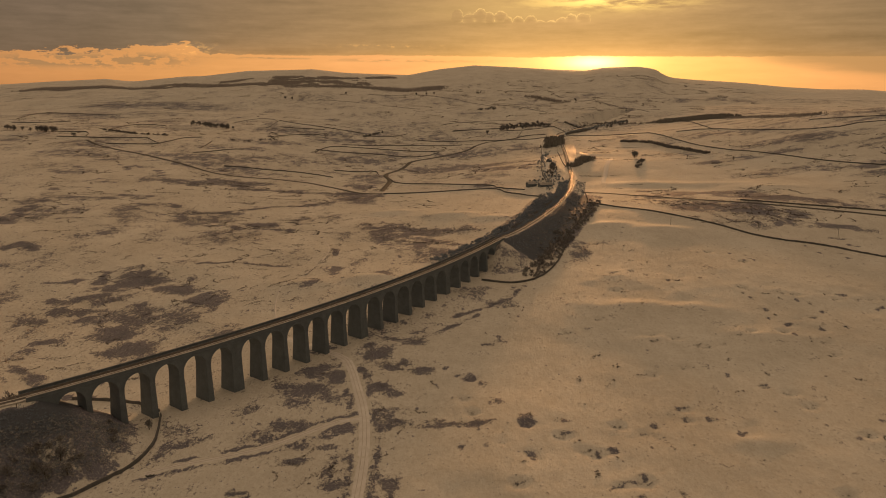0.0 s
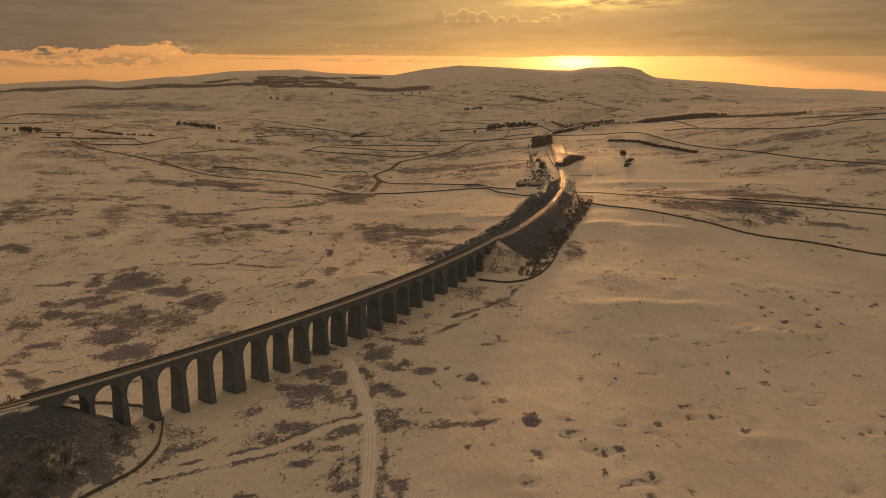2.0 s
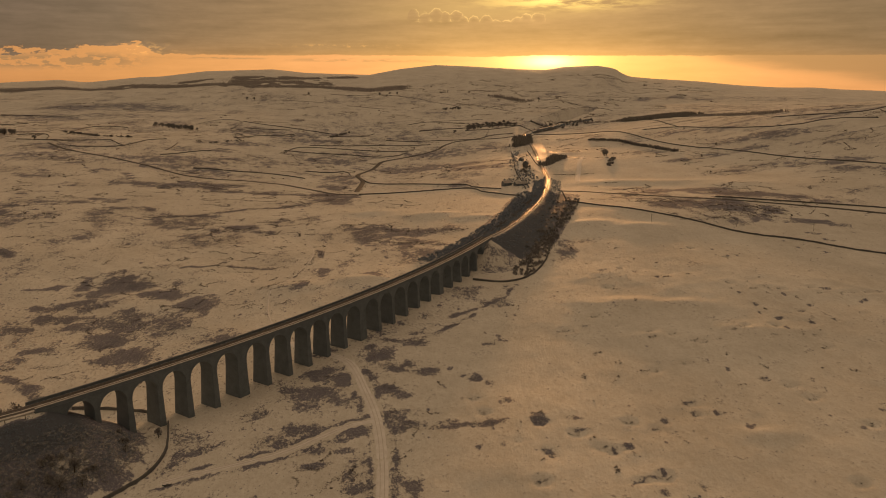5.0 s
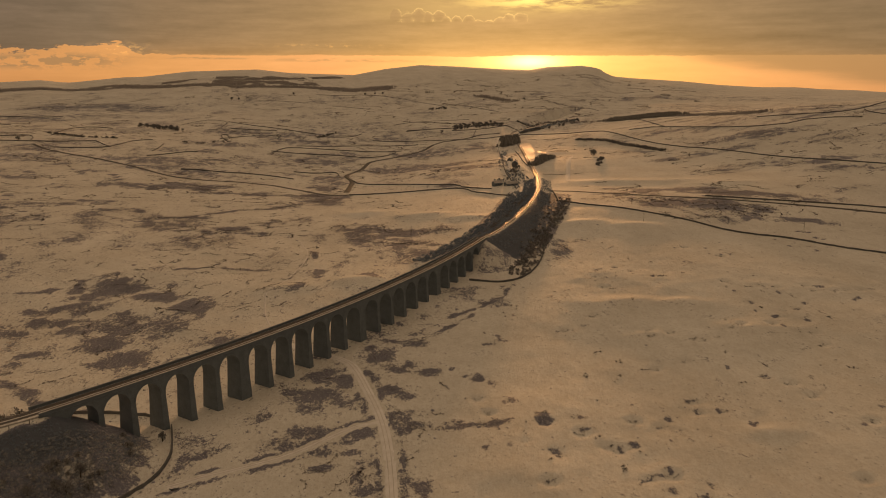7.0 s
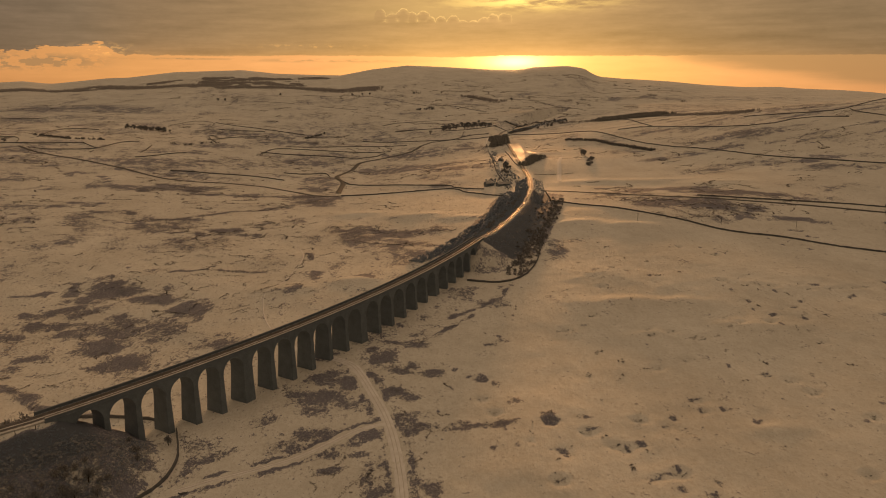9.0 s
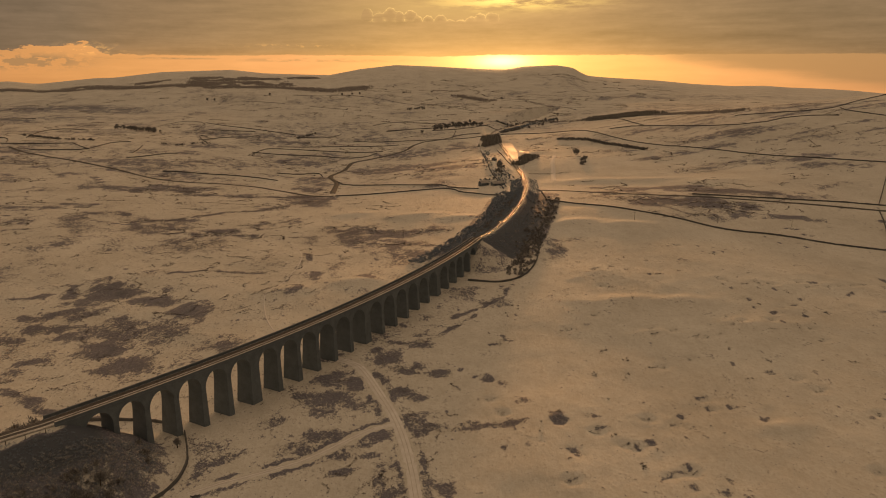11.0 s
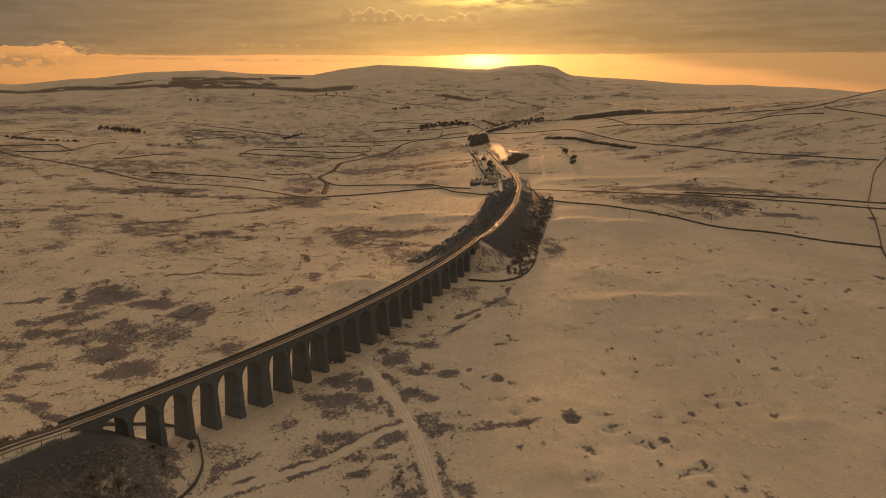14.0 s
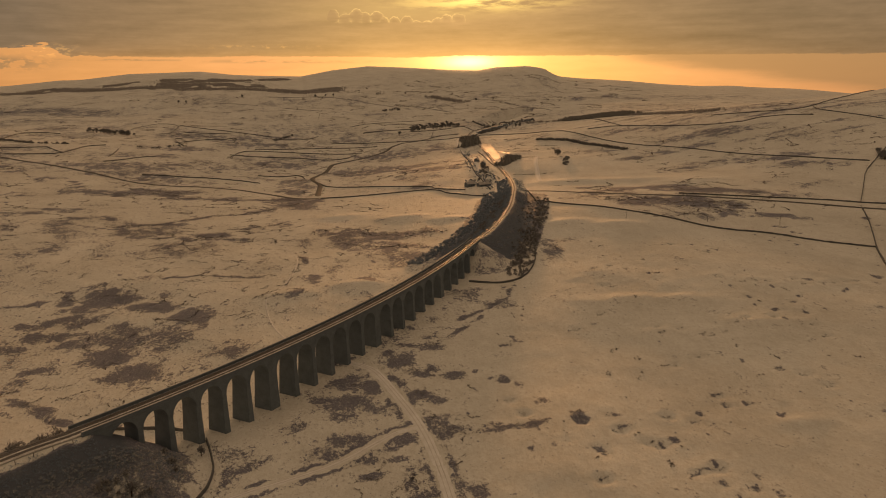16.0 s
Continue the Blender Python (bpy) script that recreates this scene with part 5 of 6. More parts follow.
def strip(kinds, path, width, count, lo=0.8, hi=1.3):
    pts = resample(path, 2)
    nm = normals(pts)
    for _ in range(count):
        i = random.randrange(len(pts))
        o = random.uniform(-0.5, 0.5) * width
        put(random.choice(kinds), pts[i][0] + nm[i][0] * o, pts[i][1] + nm[i][1] * o, random.uniform(lo, hi))


def thicket(label, path, width, count, size, seed, frost=0.0, grow=1.0, mat=TWIG):
    """Scrub too dense to count: sprays of twigs over a strip."""
    rn = random.Random(seed)
    pts = resample(path, 2)
    nm = normals(pts)
    verts, faces, slots = [], [], []
    clouds = [twig_cloud(70, 1.7, 1.7, 1.5, 1.2, size, 4, seed + k) for k in range(5)]
    plan = []
    for _ in range(count):
        i = rn.randrange(len(pts))
        o = rn.uniform(-0.5, 0.5) * width
        plan.append((pts[i][0] + nm[i][0] * o, pts[i][1] + nm[i][1] * o))
    for (x, y), z in zip(plan, ground_list(plan)):
        z, k, a = z - 0.2, grow * rn.uniform(0.6, 1.5), rn.uniform(0, math.tau)
        cv, cf = rn.choice(clouds)
        m, ca, sa = len(verts), math.cos(a) * k, math.sin(a) * k
        verts += [(x + px * ca - py * sa, y + px * sa + py * ca, z + pz * k) for px, py, pz in cv]
        faces += [tuple(m + q for q in g) for g in cf]
        slots += [1 if rn.random() < frost else 0] * len(cf)
    return tagged(piece("scrub_thicket", verts, faces, [mat, FROST], None, "", slots), label, "scrub", kind="stuff")


def flank_spots(count, lo, hi, seed):
    """Plan positions on the eastern flank of the southern embankment."""
    rn = random.Random(seed)
    out = []
    tries = [(rn.uniform(-225, -100), rn.uniform(245, 372)) for _ in range(count * 12)]
    dist = line_dist(np.array([p[0] for p in tries]), np.array([p[1] for p in tries]), LINE_S)
    clear = line_dist(np.array([p[0] for p in tries]), np.array([p[1] for p in tries]), [on_arc(s) for s in range(8, 60, 8)])
    dist = np.where(clear < 13, 0.0, dist)
    for (x, y), d in zip(tries, dist):
        if len(out) < count and lo < d < hi and (x + 157) * 0.69 - (y - 336) * 0.72 > -6:
            out.append((x, y))
    return out


def scatter_thicket(label, spots, size, lo, hi, seed, frost, mat=TWIG):
    rn = random.Random(seed)
    verts, faces, slots = [], [], []
    clouds = [twig_cloud(95, 1.7, 1.7, 1.3, 1.0, size, 6, seed + k) for k in range(6)]
    for (x, y), z in zip(spots, ground_list(spots)):
        z, k, a = z - 0.2, rn.uniform(lo, hi), rn.uniform(0, math.tau)
        cv, cf = rn.choice(clouds)
        m, ca, sa = len(verts), math.cos(a) * k, math.sin(a) * k
        verts += [(x + px * ca - py * sa, y + px * sa + py * ca, z + pz * k) for px, py, pz in cv]
        faces += [tuple(m + q for q in g) for g in cf]
        slots += [1 if rn.random() < frost else 0 for _ in range(len(cf) // 3) for _r in range(3)]
    return tagged(piece("scrub_thicket", verts, faces, [mat, FROST], None, "", slots), label, "scrub", kind="stuff")


# embankment beyond the viaduct: dense scrub on both flanks
bank = resample(rounded(LINE_N[1:9]), 8)
thicket("dense dark scrub on the railway embankment", offset_path(bank[:40], -21), 38, 1500, 0.5, 101, 0.0, 0.85, BRUSH)
thicket("low dark scrub on the railway embankment", offset_path(bank[1:36], 13), 14, 620, 0.3, 102, 0.02, 0.42, BRUSH)
thicket("dark scrub with snow patches below the railway", offset_path(bank[3:30], 24), 20, 420, 0.34, 103, 0.22, 0.5, BRUSH)
thicket("dark scrub on the embankment towards the station", offset_path(bank[30:64], -13), 16, 380, 0.5, 112, 0.03, 0.85, BRUSH)
thicket("low scrub on the embankment towards the station", offset_path(bank[26:56], 12), 14, 420, 0.34, 113, 0.03, 0.6, BRUSH)
thicket("dark scrub along the foot of the embankment", [(121.1, 624.6), (134.3, 645.6), (152, 681.1), (167.3, 721), (185.1, 773)], 18, 170, 0.7, 107, 0.12)
thicket("dark scrub behind the viaduct", [(48, 693), (66, 715), (87, 748), (106, 776), (128, 814)], 13, 230, 0.6, 104, 0.0, 0.9, BRUSH)
thicket("low scrub between the embankment and the field wall", offset_path(bank[4:30], 39), 14, 130, 0.6, 111, 0.1)
strip(SHRUBS, offset_path(bank[:30], -15), 14, 40, 0.8, 1.4)
strip(SHRUBS, offset_path(bank[3:30], 20), 14, 8, 0.4, 0.7)
strip(SHRUBS, offset_path(bank[4:24], 28), 14, 14, 0.4, 0.7)
strip(FROSTED, offset_path(bank[2:26], 29), 16, 30, 0.4, 0.7)
# near embankment
south = resample(rounded(LINE_S[1:]), 6)
scatter_thicket("dark heather and low scrub on the embankment", flank_spots(3000, 6, 41, 7), 0.24, 0.28, 0.6, 105, 0.02, BRUSH)
scatter_thicket("frosted scrub at the foot of the embankment", flank_spots(1500, 15, 42, 8), 0.3, 0.3, 0.75, 109, 0.55, BRUSH)
thicket("dark scrub on the far embankment flank", offset_path(resample(LINE_S[:4], 4), 18), 22, 60, 0.6, 106)
for x, y in flank_spots(10, 26, 42, 9):
    put(random.choice(SHRUBS), x, y, random.uniform(0.5, 0.9))
for x, y in flank_spots(46, 24, 41, 10):
    put(random.choice(FROSTED), x, y, random.uniform(0.4, 0.75))
strip(TREES[:2], [(-151, 302.9), (-129, 321.7)], 10, 5, 0.5, 0.8)
# trees along walls, farm and road
put(TREES[2], -113.3, 367.9, 0.55)
strip(TREES, [(-507.2, 2119), (-396.6, 2077)], 24, 40, 0.9, 1.4)
strip(TREES, [(-824, 1755), (-700, 1724)], 20, 26, 0.9, 1.3)
strip(FIRS, [(361.5, 1744), (393.6, 1772), (402, 1891)], 40, 14, 0.5, 1.0)
strip(TREES, [(460.9, 1399), (442.6, 1381)], 12, 5, 0.9, 1.2)
strip(TREES, [(495.4, 2163), (567.6, 2138), (664.1, 2141)], 20, 20, 0.4, 0.9)
strip(TREES, [(440.1, 1982), (527.6, 2037), (637, 2104)], 20, 24, 0.4, 0.9)
strip(TREES, [(300.9, 2129), (400.1, 2164), (467.3, 2183)], 12, 22, 0.8, 1.2)
strip(TREES, [(260.1, 1218), (273.3, 1256), (280, 1312)], 14, 16, 0.4, 0.7)
strip(SHRUBS + TREES, [(223.9, 1187), (236.8, 1177), (259.6, 1181), (283.3, 1284)], 16, 12, 0.3, 0.55)
strip(SHRUBS + TREES, [(297.3, 1508), (316.8, 1484), (334.4, 1487)], 20, 10, 0.3, 0.55)
thicket("dark scrub round the station cottages", [(343, 1654), (280, 1396), (255, 1261), (245, 1170)], 14, 150, 0.6, 141, 0.06, 0.7, BRUSH)
thicket("dark scrub below the railway cottages", [(268, 1262), (260, 1195), (254, 1122)], 26, 170, 0.6, 142, 0.06, 0.7, BRUSH)
thicket("dark scrub along the cutting", [(439, 1958), (494, 2040), (582, 2130), (685, 2198)], 18, 170, 1.1, 143, 0.03, 0.9, BRUSH)
thicket("thorn scrub beside the farm", [(227, 1185), (230, 1143), (234, 1085)], 16, 70, 0.6, 144, 0.06, 0.7, BRUSH)
thicket("scrubby hedge between snowy fields", [(-633.7, 1822), (-545.9, 1756), (-476.8, 1770)], 10, 60, 1.3, 121)
thicket("scrub along the beck", [(-71.3, 2032), (-36.3, 2100), (-6.3, 2175)], 14, 30, 1.3, 122)
thicket("dark scrubby bank above a snowy hollow", [(509.5, 1663), (533.5, 1630), (553.4, 1589), (554.9, 1498), (565, 1438), (573.8, 1361)], 12, 420, 1.0, 123)
thicket("dark scrub in a snowy gully", [(408.1, 1240), (437.7, 1312), (447, 1327)], 9, 36, 1.0, 124)
strip(TREES, [(-633.7, 1822), (-545.9, 1756), (-476.8, 1770)], 12, 12, 0.3, 0.6)
strip(TREES, [(-351.5, 1786), (-314.6, 1755), (-279.8, 1849), (-242.9, 1865)], 14, 24, 0.3, 0.6)
strip(TREES, [(311.9, 2155), (346.9, 2229), (428.2, 2230), (467.3, 2221)], 16, 22, 0.7, 1.2)
strip(TREES + FIRS, [(520.4, 2278), (577.6, 2237), (596.6, 2185), (681.2, 2199)], 24, 30, 0.4, 0.9)
thicket("leafless hedgerow beside the railway", [(520.4, 2278), (577.6, 2237), (596.6, 2185), (681.2, 2199)], 14, 110, 1.4, 131, 0.0, 0.8)
thicket("leafless hedgerow along the lane", [(311.9, 2155), (346.9, 2229), (428.2, 2230), (467.3, 2221)], 10, 60, 1.8, 132)
thicket("leafless scrub beside the railway", [(409, 1915), (449.2, 1955), (541.6, 2064)], 10, 80, 1.3, 133, 0.0, 0.8)
strip(TREES, [(409, 1915), (449.2, 1955), (541.6, 2064)], 14, 18, 0.4, 0.8)
strip(FIRS, [(363.6, 3232), (395.7, 3232)], 16, 10, 0.6, 0.9)
strip(TREES, [(310.9, 2709), (371, 2692)], 24, 14, 0.8, 1.1)
for x, y in [(-393.4, 3104), (-365.5, 3092), (-167.6, 3236), (117.4, 3216), (159.4, 3232), (189.5, 3220), (-629.3, 1631), (433.2, 2241), (702, 2922), (268.8, 2085)]:
    put(random.choice(TREES), x, y, 1.3)
strip(TREES, [(770, 951), (800, 986)], 16, 12, 0.9, 1.2)


def forest(name, label, outline, depth, count, h, seed, mat=None):
    """A far plantation, too dense to count."""
    rnd = random.Random(seed)
    pts = resample(outline, 12)
    nm = normals(pts)
    verts, faces = [], []
    px, py = [], []
    for _ in range(count):
        i = rnd.randrange(len(pts))
        o = rnd.uniform(-0.5, 0.5) * depth * (0.6 + 0.4 * math.sin(i * 0.13 + seed))
        px.append(pts[i][0] + nm[i][0] * o + rnd.gauss(0, 10 if depth > 80 else 6))
        py.append(pts[i][1] + nm[i][1] * o + rnd.gauss(0, 16 if depth > 80 else 6))
    px, py = np.array(px), np.array(py)
    wide = 90 if depth > 80 else 30
    thin = value_noise(px / wide, py / (wide * 1.6), seed + 30) + 0.6 * value_noise(px / (wide * 0.35), py / (wide * 0.5), seed + 31)
    px, py, thin = px[thin > -0.2], py[thin > -0.2], thin[thin > -0.2]
    pz = land(px, py)
    for x, y, z, k in zip(px, py, pz, thin):
        hh = h * rnd.uniform(0.5, 1.15) * min(1.25, 0.75 + 0.9 * (k + 0.2))
        r = h * rnd.uniform(0.3, 0.46) * (1.8 if depth > 80 else 1)
        for lvl in range(3):
            m = len(verts)
            z0, z1 = z + hh * (0.05 + 0.28 * lvl), z + hh * (0.45 + 0.28 * lvl)
            rr = r * (1 - 0.27 * lvl)
            t0 = rnd.uniform(0, 1)
            verts += [(x + rr * math.cos(t0 + k * 1.2566) * rnd.uniform(0.8, 1.2), y + rr * math.sin(t0 + k * 1.2566) * rnd.uniform(0.8, 1.2), z0) for k in range(5)] + [(x, y, min(z1, z + hh))]
            faces += [(m + k, m + (k + 1) % 5, m + 5) for k in range(5)]
    return tagged(piece(name, verts, faces, mat or NEEDLE), label, "forest", kind="stuff")


forest("pine_forest", "dark conifer forest along the valley side", [(735, 2063), (788, 2052), (850, 1945)], 90, 1700, 8.5, 1)
forest("pine_forest", "thin ragged belt of trees along the valley side", [(850, 1945), (885, 1850), (895, 1780), (898, 1597)], 46, 800, 5.5, 12, LARCH)
forest("hedgerow_trees", "straggling leafless trees beside the wood", [(640, 2150), (680, 2095), (735, 2063)], 26, 160, 5, 13, LARCH)
forest("hill_plantation", "brown larch plantation below the hill", [(-1374, 3177), (-1343, 3328), (-1170, 3476), (-903, 3545), (-694.1, 3497), (-335.6, 3531), (-165.7, 3570), (35.3, 3479), (237.5, 3430)], 150, 9000, 5.2, 2, LARCH)
forest("hill_plantation", "broad brown larch plantation at the valley head", [(-1355, 3266), (-1265, 3386), (-1147, 3437), (-999, 3493)], 170, 2600, 5.5, 8, LARCH)
forest("hill_plantation", "ragged larch plantation on the hill slope", [(-843, 3613), (-677.2, 3660), (-562, 3742)], 110, 1700, 5, 3, LARCH)
forest("hill_plantation", "brown larch plantation high on the hill slope", [(-514, 3767), (-361, 3812), (-181, 3930), (28, 4100)], 150, 4200, 5, 7, LARCH)
forest("hill_plantation", "brown larch plantation in the fold of the hill", [(-500.5, 3598), (-415.6, 3618), (-220.8, 3699), (-100, 3740)], 220, 4200, 5, 9, LARCH)
forest("shelter_belt", "narrow dark shelter belt of conifers", [(566, 3161), (622.3, 3040), (663.8, 2923)], 50, 300, 9, 4, LARCH)
forest("spruce_clump", "dark rounded clump of trees below the railway", [(327.8, 1318), (345.6, 1347), (359.3, 1391)], 30, 240, 8.5, 10)
forest("spruce_clump", "dense dark spruce clump beside the railway", [(363.5, 1744), (391.6, 1775), (401.9, 1861)], 34, 150, 13, 6)


# ---- buildings ----
def build_house(name, label, x, y, turn, length, width, eaves, ridge):
    z = min(ground_z(x + a, y + b) for a in (-6, 6) for b in (-6, 6)) - 0.2
    ob = thing(name, label, "building")
    ob.matrix_basis = pose(x, y, z, 0, 0, turn)
    l, w = length / 2, width / 2
    v = [(-l, -w, 0), (l, -w, 0), (l, w, 0), (-l, w, 0), (-l, -w, eaves), (l, -w, eaves), (l, w, eaves), (-l, w, eaves), (-l, 0, ridge), (l, 0, ridge)]
    f = [(0, 1, 5, 4), (2, 3, 7, 6), (1, 2, 6, 9, 5), (3, 0, 4, 8, 7), (3, 2, 1, 0)]
    piece("wall", v, f, STONE, ob)
    v, f = [], []
    for sgn in (-1, 1):
        m = len(v)
        lo, hi = eaves - 0.2, ridge + 0.15
        v += [(-l - .3, sgn * (w + .35), lo), (l + .3, sgn * (w + .35), lo), (l + .3, 0, hi), (-l - .3, 0, hi), (-l - .3, sgn * (w + .35), lo + .22), (l + .3, sgn * (w + .35), lo + .22), (l + .3, 0, hi + .22), (-l - .3, 0, hi + .22)]
        f += [tuple(m + i for i in g) for g in ((3, 2, 1, 0), (4, 5, 6, 7), (0, 1, 5, 4), (1, 2, 6, 5), (2, 3, 7, 6), (3, 0, 4, 7))]
    roof = piece("roof", v, f, SLATE, ob, "snow-covered slate roof")
    v, f = [], []
    box(v, f, l - 1.3, -0.45, ridge - 0.5, l - 0.4, 0.45, ridge + 1.4)
    piece("chimney", v, f, STONE, roof)
    for k in range(3):
        cx = -l + length * (k + 0.7) / 3.4
        v, f = [], []
        box(v, f, cx - 0.5, -w - 0.06, eaves * 0.4, cx + 0.5, -w + 0.1, eaves * 0.75)
        piece("window", v, f, GLASS, ob)
    v, f = [], []
    box(v, f, l * 0.1, -w - 0.08, 0, l * 0.1 + 1.0, -w + 0.1, 2.05)
    piece("door", v, f, DOORPAINT, ob)
    return ob


build_house("farmhouse", "stone farmhouse with a snow-covered roof beside the lane", 215, 1132, 20, 14, 8, 5.2, 8.2)
build_house("barn", "low stone barn with a snow-covered roof", 234, 1122, 15, 20, 8, 3.6, 6.4)
build_house("station_house", "stone station house beside the railway", 283, 1303, 70, 16, 8, 5.5, 8.8)
build_house("station_cottage", "small stone cottage near the railway", 291, 1375, 60, 11, 7, 4.6, 7.4)


# ---- tussocks and boulders on the moor ----
def tussocks(name, label, spots, size, seed, mat):
    rnd = random.Random(seed)
    verts, faces = [], []
    xs, ys = np.array([s[0] for s in spots]), np.array([s[1] for s in spots])
    zs = land(xs, ys)
    for x, y, z in zip(xs, ys, zs):
        r = size * rnd.uniform(0.5, 1.5)
        for _ in range(9):
            a, l = rnd.uniform(0, math.tau), r * rnd.uniform(0.5, 1.2)
            c, s = math.cos(a), math.sin(a)
            bx, by = x + c * r * rnd.uniform(0, 0.6), y + s * r * rnd.uniform(0, 0.6)
            m = len(verts)
            verts += [(bx - s * r * .3, by + c * r * .3, z - 0.1), (bx + s * r * .3, by - c * r * .3, z - 0.1), (bx + c * l, by + s * l, z + r * rnd.uniform(0.3, 0.9))]
            faces.append((m, m + 1, m + 2))
    return tagged(piece(name, verts, faces, mat), label, "grass", kind="stuff")


rnd = random.Random(12)
cand = np.array([(rnd.uniform(-420, 330), rnd.uniform(230, 1250)) for _ in range(110000)])
cov = cover_at(cand[:, 0], cand[:, 1]) + 0.7 * value_noise(cand[:, 0] / 13, cand[:, 1] / 13, 31)
keep = cand[cov > 0.56]
near_line = np.minimum(line_dist(keep[:, 0], keep[:, 1], [on_arc(s) for s in range(0, 412, 20)]), line_dist(keep[:, 0], keep[:, 1], [(-36, 478.3), (-22.7, 465.9), (-12.8, 421), (-7.1, 371.8), (-6.3, 347), (-8.4, 294.1), (-14, 200)]) + 4)
keep = keep[near_line > 8]
tussocks("heather", "dark heather and rush tussocks poking through snow", [tuple(p) for p in keep[:16000]], 0.42, 5, TWIG)
# short curving lines of heather along peat edges and runnels
def heather_lines(label, count, x0, x1, y0, y1, length, size, seed, lean=0.6, patchy=(90, 130), mat=HEATHER):
    rn = random.Random(seed)
    spots = []
    tries = [(rn.uniform(x0, x1), rn.uniform(y0, y1)) for _ in range(count * 4)]
    dens = value_noise(np.array([q[0] / patchy[0] for q in tries]), np.array([q[1] / patchy[1] for q in tries]), seed)
    tries = [q for q, d in zip(tries, dens) if d > rn.uniform(-0.25, 0.3)][:count]
    for x, y in tries:
        a, bend = rn.gauss(0, lean) + rn.choice((0, math.pi)), rn.gauss(0, 0.05)
        for _ in range(int(length * rn.uniform(0.25, 1.6) ** 1.6 / size / 0.8) + 1):
            if rn.random() < 0.62:
                spots.append((x + rn.gauss(0, size * 0.8), y + rn.gauss(0, size * 1.5)))
            x, y = x + math.cos(a) * size * 0.8, y + math.sin(a) * size * 0.8
            a += bend + rn.gauss(0, 0.15)
    q = np.array(spots)
    away = np.minimum(line_dist(q[:, 0], q[:, 1], [on_arc(s) for s in range(0, 424, 20)]) - 3, np.minimum(line_dist(q[:, 0], q[:, 1], FARM_TRACK), line_dist(q[:, 0], q[:, 1], SIDE_TRACK) + 2))
    away = np.minimum(away, line_dist(q[:, 0], q[:, 1], LINE_N) - 8)
    return tussocks("heather_line", label, [s for s, w in zip(spots, away) if w > 4], size, seed, mat)


heather_lines("dark heather along peat edges on the open moor", 230, -330, 20, 440, 900, 11, 0.5, 201)
heather_lines("dark heather hags on the rough moor", 200, -480, 60, 800, 1300, 18, 0.7, 202)
# the farther lines take PALEHEATH, heather paled to stand in for haze
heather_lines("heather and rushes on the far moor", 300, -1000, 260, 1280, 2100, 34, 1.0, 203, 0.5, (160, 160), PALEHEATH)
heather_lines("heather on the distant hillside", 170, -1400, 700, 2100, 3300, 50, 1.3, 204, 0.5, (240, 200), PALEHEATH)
heather_lines("heather tufts beside the farm track", 50, -104, 12, 292, 440, 5, 0.4, 205, 1.2, (30, 40))
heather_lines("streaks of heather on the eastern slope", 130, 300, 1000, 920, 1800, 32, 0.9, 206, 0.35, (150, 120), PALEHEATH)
heather_lines("dark heather dashes above the moor road", 70, 520, 900, 930, 1250, 16, 0.8, 209, 0.2, (90, 60))
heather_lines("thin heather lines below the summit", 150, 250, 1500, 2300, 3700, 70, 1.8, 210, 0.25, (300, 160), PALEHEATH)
heather_lines("heather beside the moor road", 150, 330, 520, 780, 985, 8, 0.7, 207, 0.9, (50, 60))
heather_lines("sparse heather tufts in the eastern pasture", 70, 10, 330, 290, 720, 4, 0.6, 208, 1.2, (60, 60))
# ragged heather along the named hags
def hag_tufts(label, hags, size, seed, thick, mat=HEATHER):
    rn = random.Random(seed)
    spots = []
    for path, half in hags:
        pts = resample(rounded(path, 2), 1.0)
        for x, y in pts:
            k = thick * half * (0.5 + rn.random())
            for _ in range(int(k) + (rn.random() < k % 1)):
                spots.append((x + rn.gauss(0, half * 0.75), y + rn.gauss(0, half * 0.9)))
    q = np.array(spots)
    clump = value_noise(q[:, 0] / 3.5, q[:, 1] / 4.5, seed) + value_noise(q[:, 0] / 11, q[:, 1] / 13, seed + 1)
    away = np.minimum(line_dist(q[:, 0], q[:, 1], FARM_TRACK), line_dist(q[:, 0], q[:, 1], SIDE_TRACK) + 1.6)
    away = np.minimum(away, line_dist(q[:, 0], q[:, 1], [on_arc(s) for s in range(0, 424, 20)]) - 3)
    return tussocks("heather_bank", label, [s for s, c, w in zip(spots, clump, away) if c > -0.12 and w > 4], size, seed, mat)


hag_tufts("ragged heather round the farm track", HAGS_E, 0.4, 302, 0.8)
hag_tufts("brown heather below the moor road", [([(321.7, 894), (371.2, 866), (421.6, 835), (462.4, 803)], 16), ([(391.6, 814), (431.1, 785)], 18)], 0.9, 306, 0.16, PALEHEATH)
hag_tufts("rushes along the edge of the moor track", [([(-68.7, 655.2), (-54.6, 714), (-50.6, 763)], 1.2), ([(-84.9, 570.3), (-88.2, 613.3), (-84.9, 633.8)], 1.0)], 0.6, 305, 0.8)
hag_tufts("dark heather along the peat hags", HAGS_A, 0.7, 303, 0.3)
BRACKEN = [([(-271.1, 558.5), (-250.4, 543.1), (-231.4, 527.3)], 9), ([(-250.8, 512.3), (-241.2, 514), (-219, 488.8)], 8), ([(-236.9, 483.2), (-221.2, 473.6)], 7), ([(-193.6, 823), (-174.1, 855), (-164.1, 872)], 4), ([(-71.4, 1074), (-34, 1127), (-10.4, 1139)], 6)]
hag_tufts("low russet bracken showing through thin snow", BRACKEN, 0.45, 304, 0.35, RUSSET)
tussocks("frosted_grass", "frosted grass stems on the railway embankment", flank_spots(2600, 18, 44, 11), 0.5, 12, FROST)
# single rush clumps in the eastern pasture
spots = []
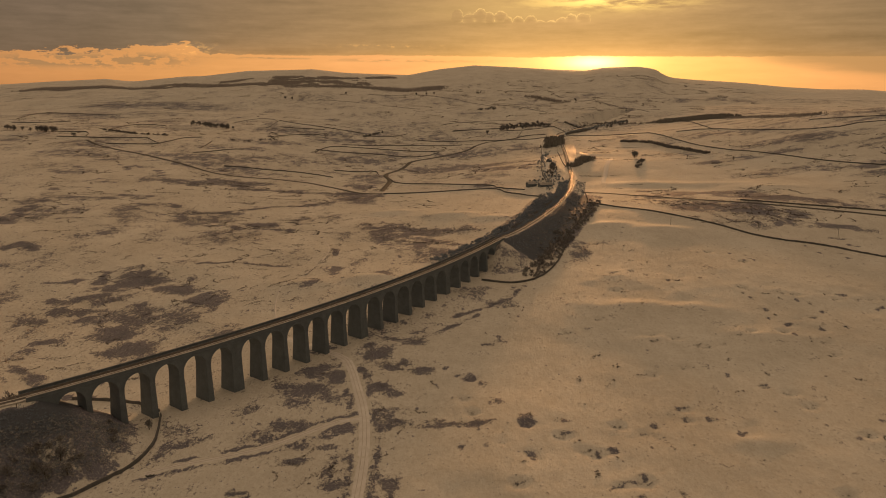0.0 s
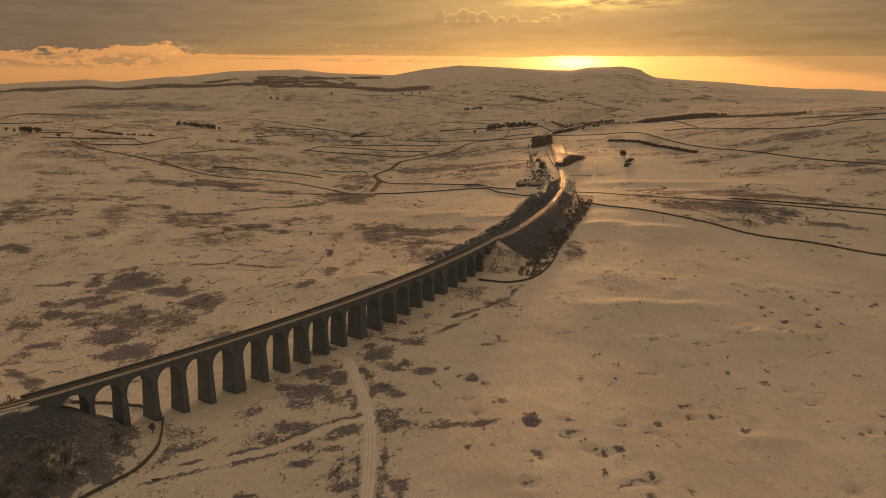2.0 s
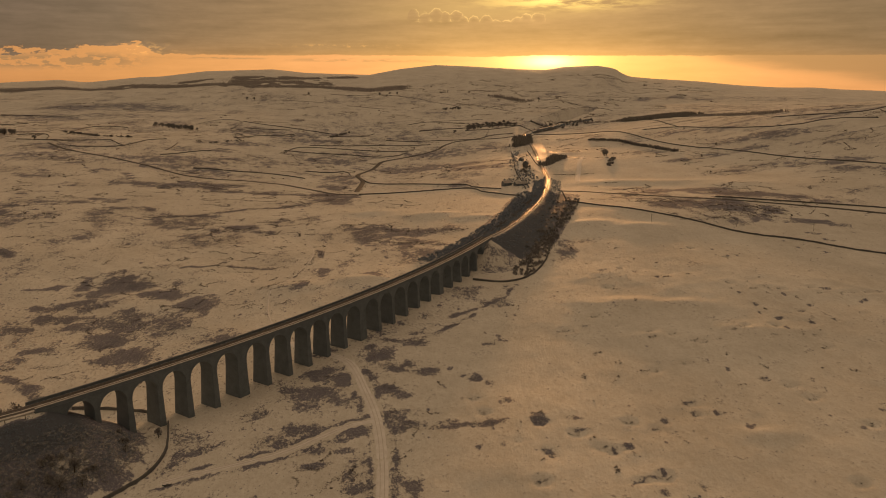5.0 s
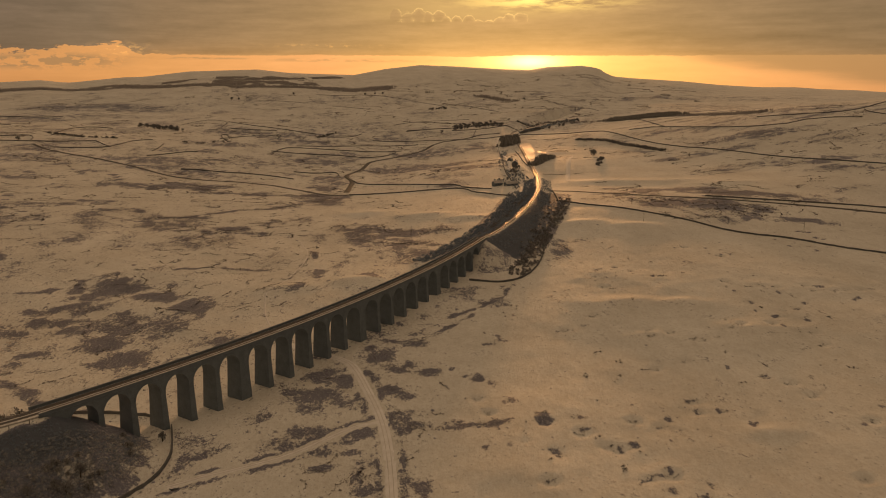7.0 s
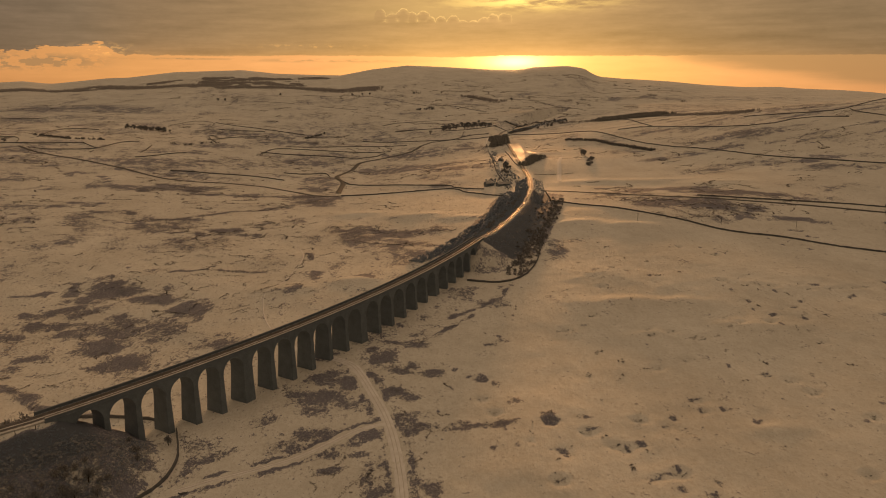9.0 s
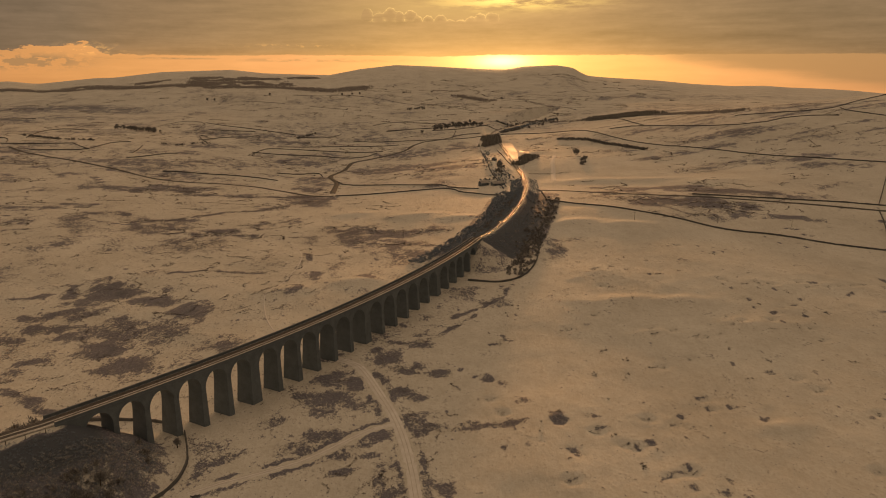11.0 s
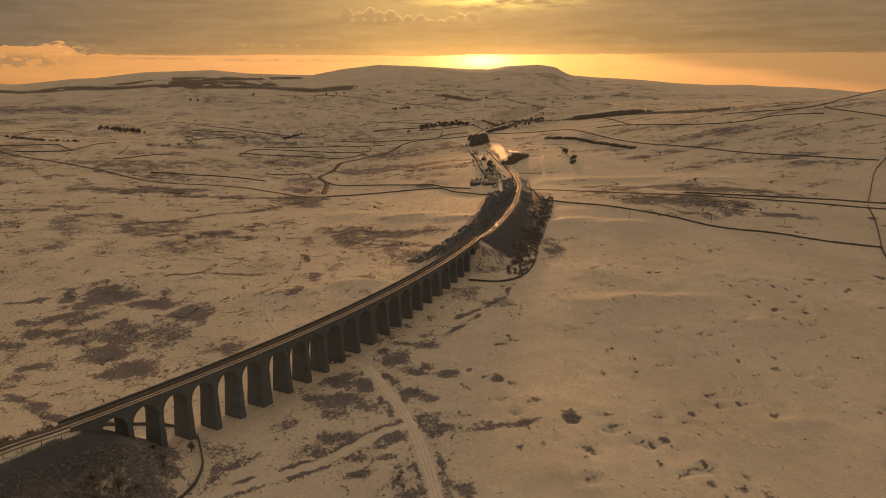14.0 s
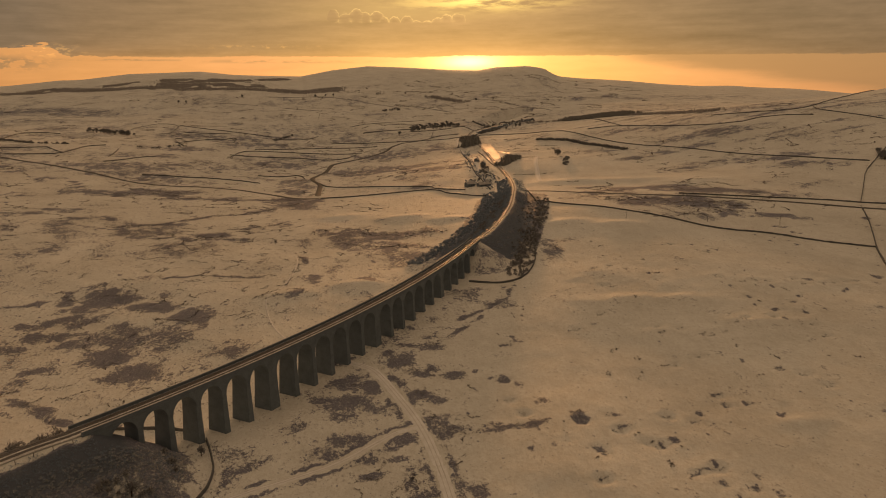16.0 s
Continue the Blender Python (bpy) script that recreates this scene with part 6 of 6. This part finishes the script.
for x, y in HOLES:
    spots += [(x + rnd.gauss(0, 1.3), y + 1.2 + rnd.gauss(0, 0.6)) for _ in range(14)]
spots += [(rnd.uniform(40, 330), rnd.uniform(260, 640)) for _ in range(70)]
tussocks("rush_clump", "dark clumps of rushes in the snowy pasture", spots, 0.6, 6, TWIG)


# ---- telegraph poles ----
def telegraph_pole(x, y):
    ob = thing("telegraph_pole", "slender wooden telegraph pole standing in snow", "pole", "telegraph poles", at=(x, y, ground_z(x, y)))
    v, f = [], []
    limb(v, f, (0, 0, -0.8), (0, 0, 8.5), 0.17, 0.11)
    piece("pole", v, f, TIMBER, ob)
    v, f = [], []
    box(v, f, -0.9, -0.06, 7.9, 0.9, 0.06, 8.05)
    piece("cross_arm", v, f, TIMBER, ob)
    for k in (-0.8, -0.3, 0.3, 0.8):
        v, f = [], []
        limb(v, f, (k, 0, 8.05), (k, 0, 8.25), 0.06, 0.05)
        piece("insulator", v, f, GLASS, ob)
    return ob


for x, y in [(297.3, 778), (377.2, 749), (446.6, 724)]:
    telegraph_pole(x, y)


# ---- boulder beside the side track ----
def build_boulder(x, y, size, seed):
    rn = random.Random(seed)
    bm = bmesh.new()
    bmesh.ops.create_icosphere(bm, subdivisions=2, radius=size)
    for vert in bm.verts:
        k = 1 + rn.uniform(-0.16, 0.16)
        vert.co = Vector((vert.co.x * 1.25 * k, vert.co.y * 0.9 * k, max(-0.3 * size, vert.co.z * 0.75 * k)))
    me = bpy.data.meshes.new("boulder")
    bm.to_mesh(me)
    me.materials.append(WALLSTONE)
    me.materials.append(SNOW)
    me.polygons.foreach_set("material_index", [1 if q.normal.z > 0.8 else 0 for q in me.polygons])
    bm.free()
    ob = new("boulder", me)
    ob.location = (x, y, ground_z(x, y) + 0.1 * size)
    return tagged(ob, "large dark boulder capped with snow", "boulder")


build_boulder(-99.7, 322.4, 1.5, 3)


# ---- lineside fence posts ----
fence = thing("lineside_fence", "row of weathered wooden posts beside the railway", "fence")
for side in (-1, 1):
    for (x, y), (nx, ny) in list(zip(resample(LINE_S[1:5], 7), normals(resample(LINE_S[1:5], 7))))[:11]:
        px, py = x + nx * side * 6.4, y + ny * side * 6.4
        z = ground_z(px, py)
        v, f = [], []
        box(v, f, px - 0.11, py - 0.11, z - 0.4, px + 0.11, py + 0.11, z + 1.7)
        piece("post", v, f, TIMBER, fence)
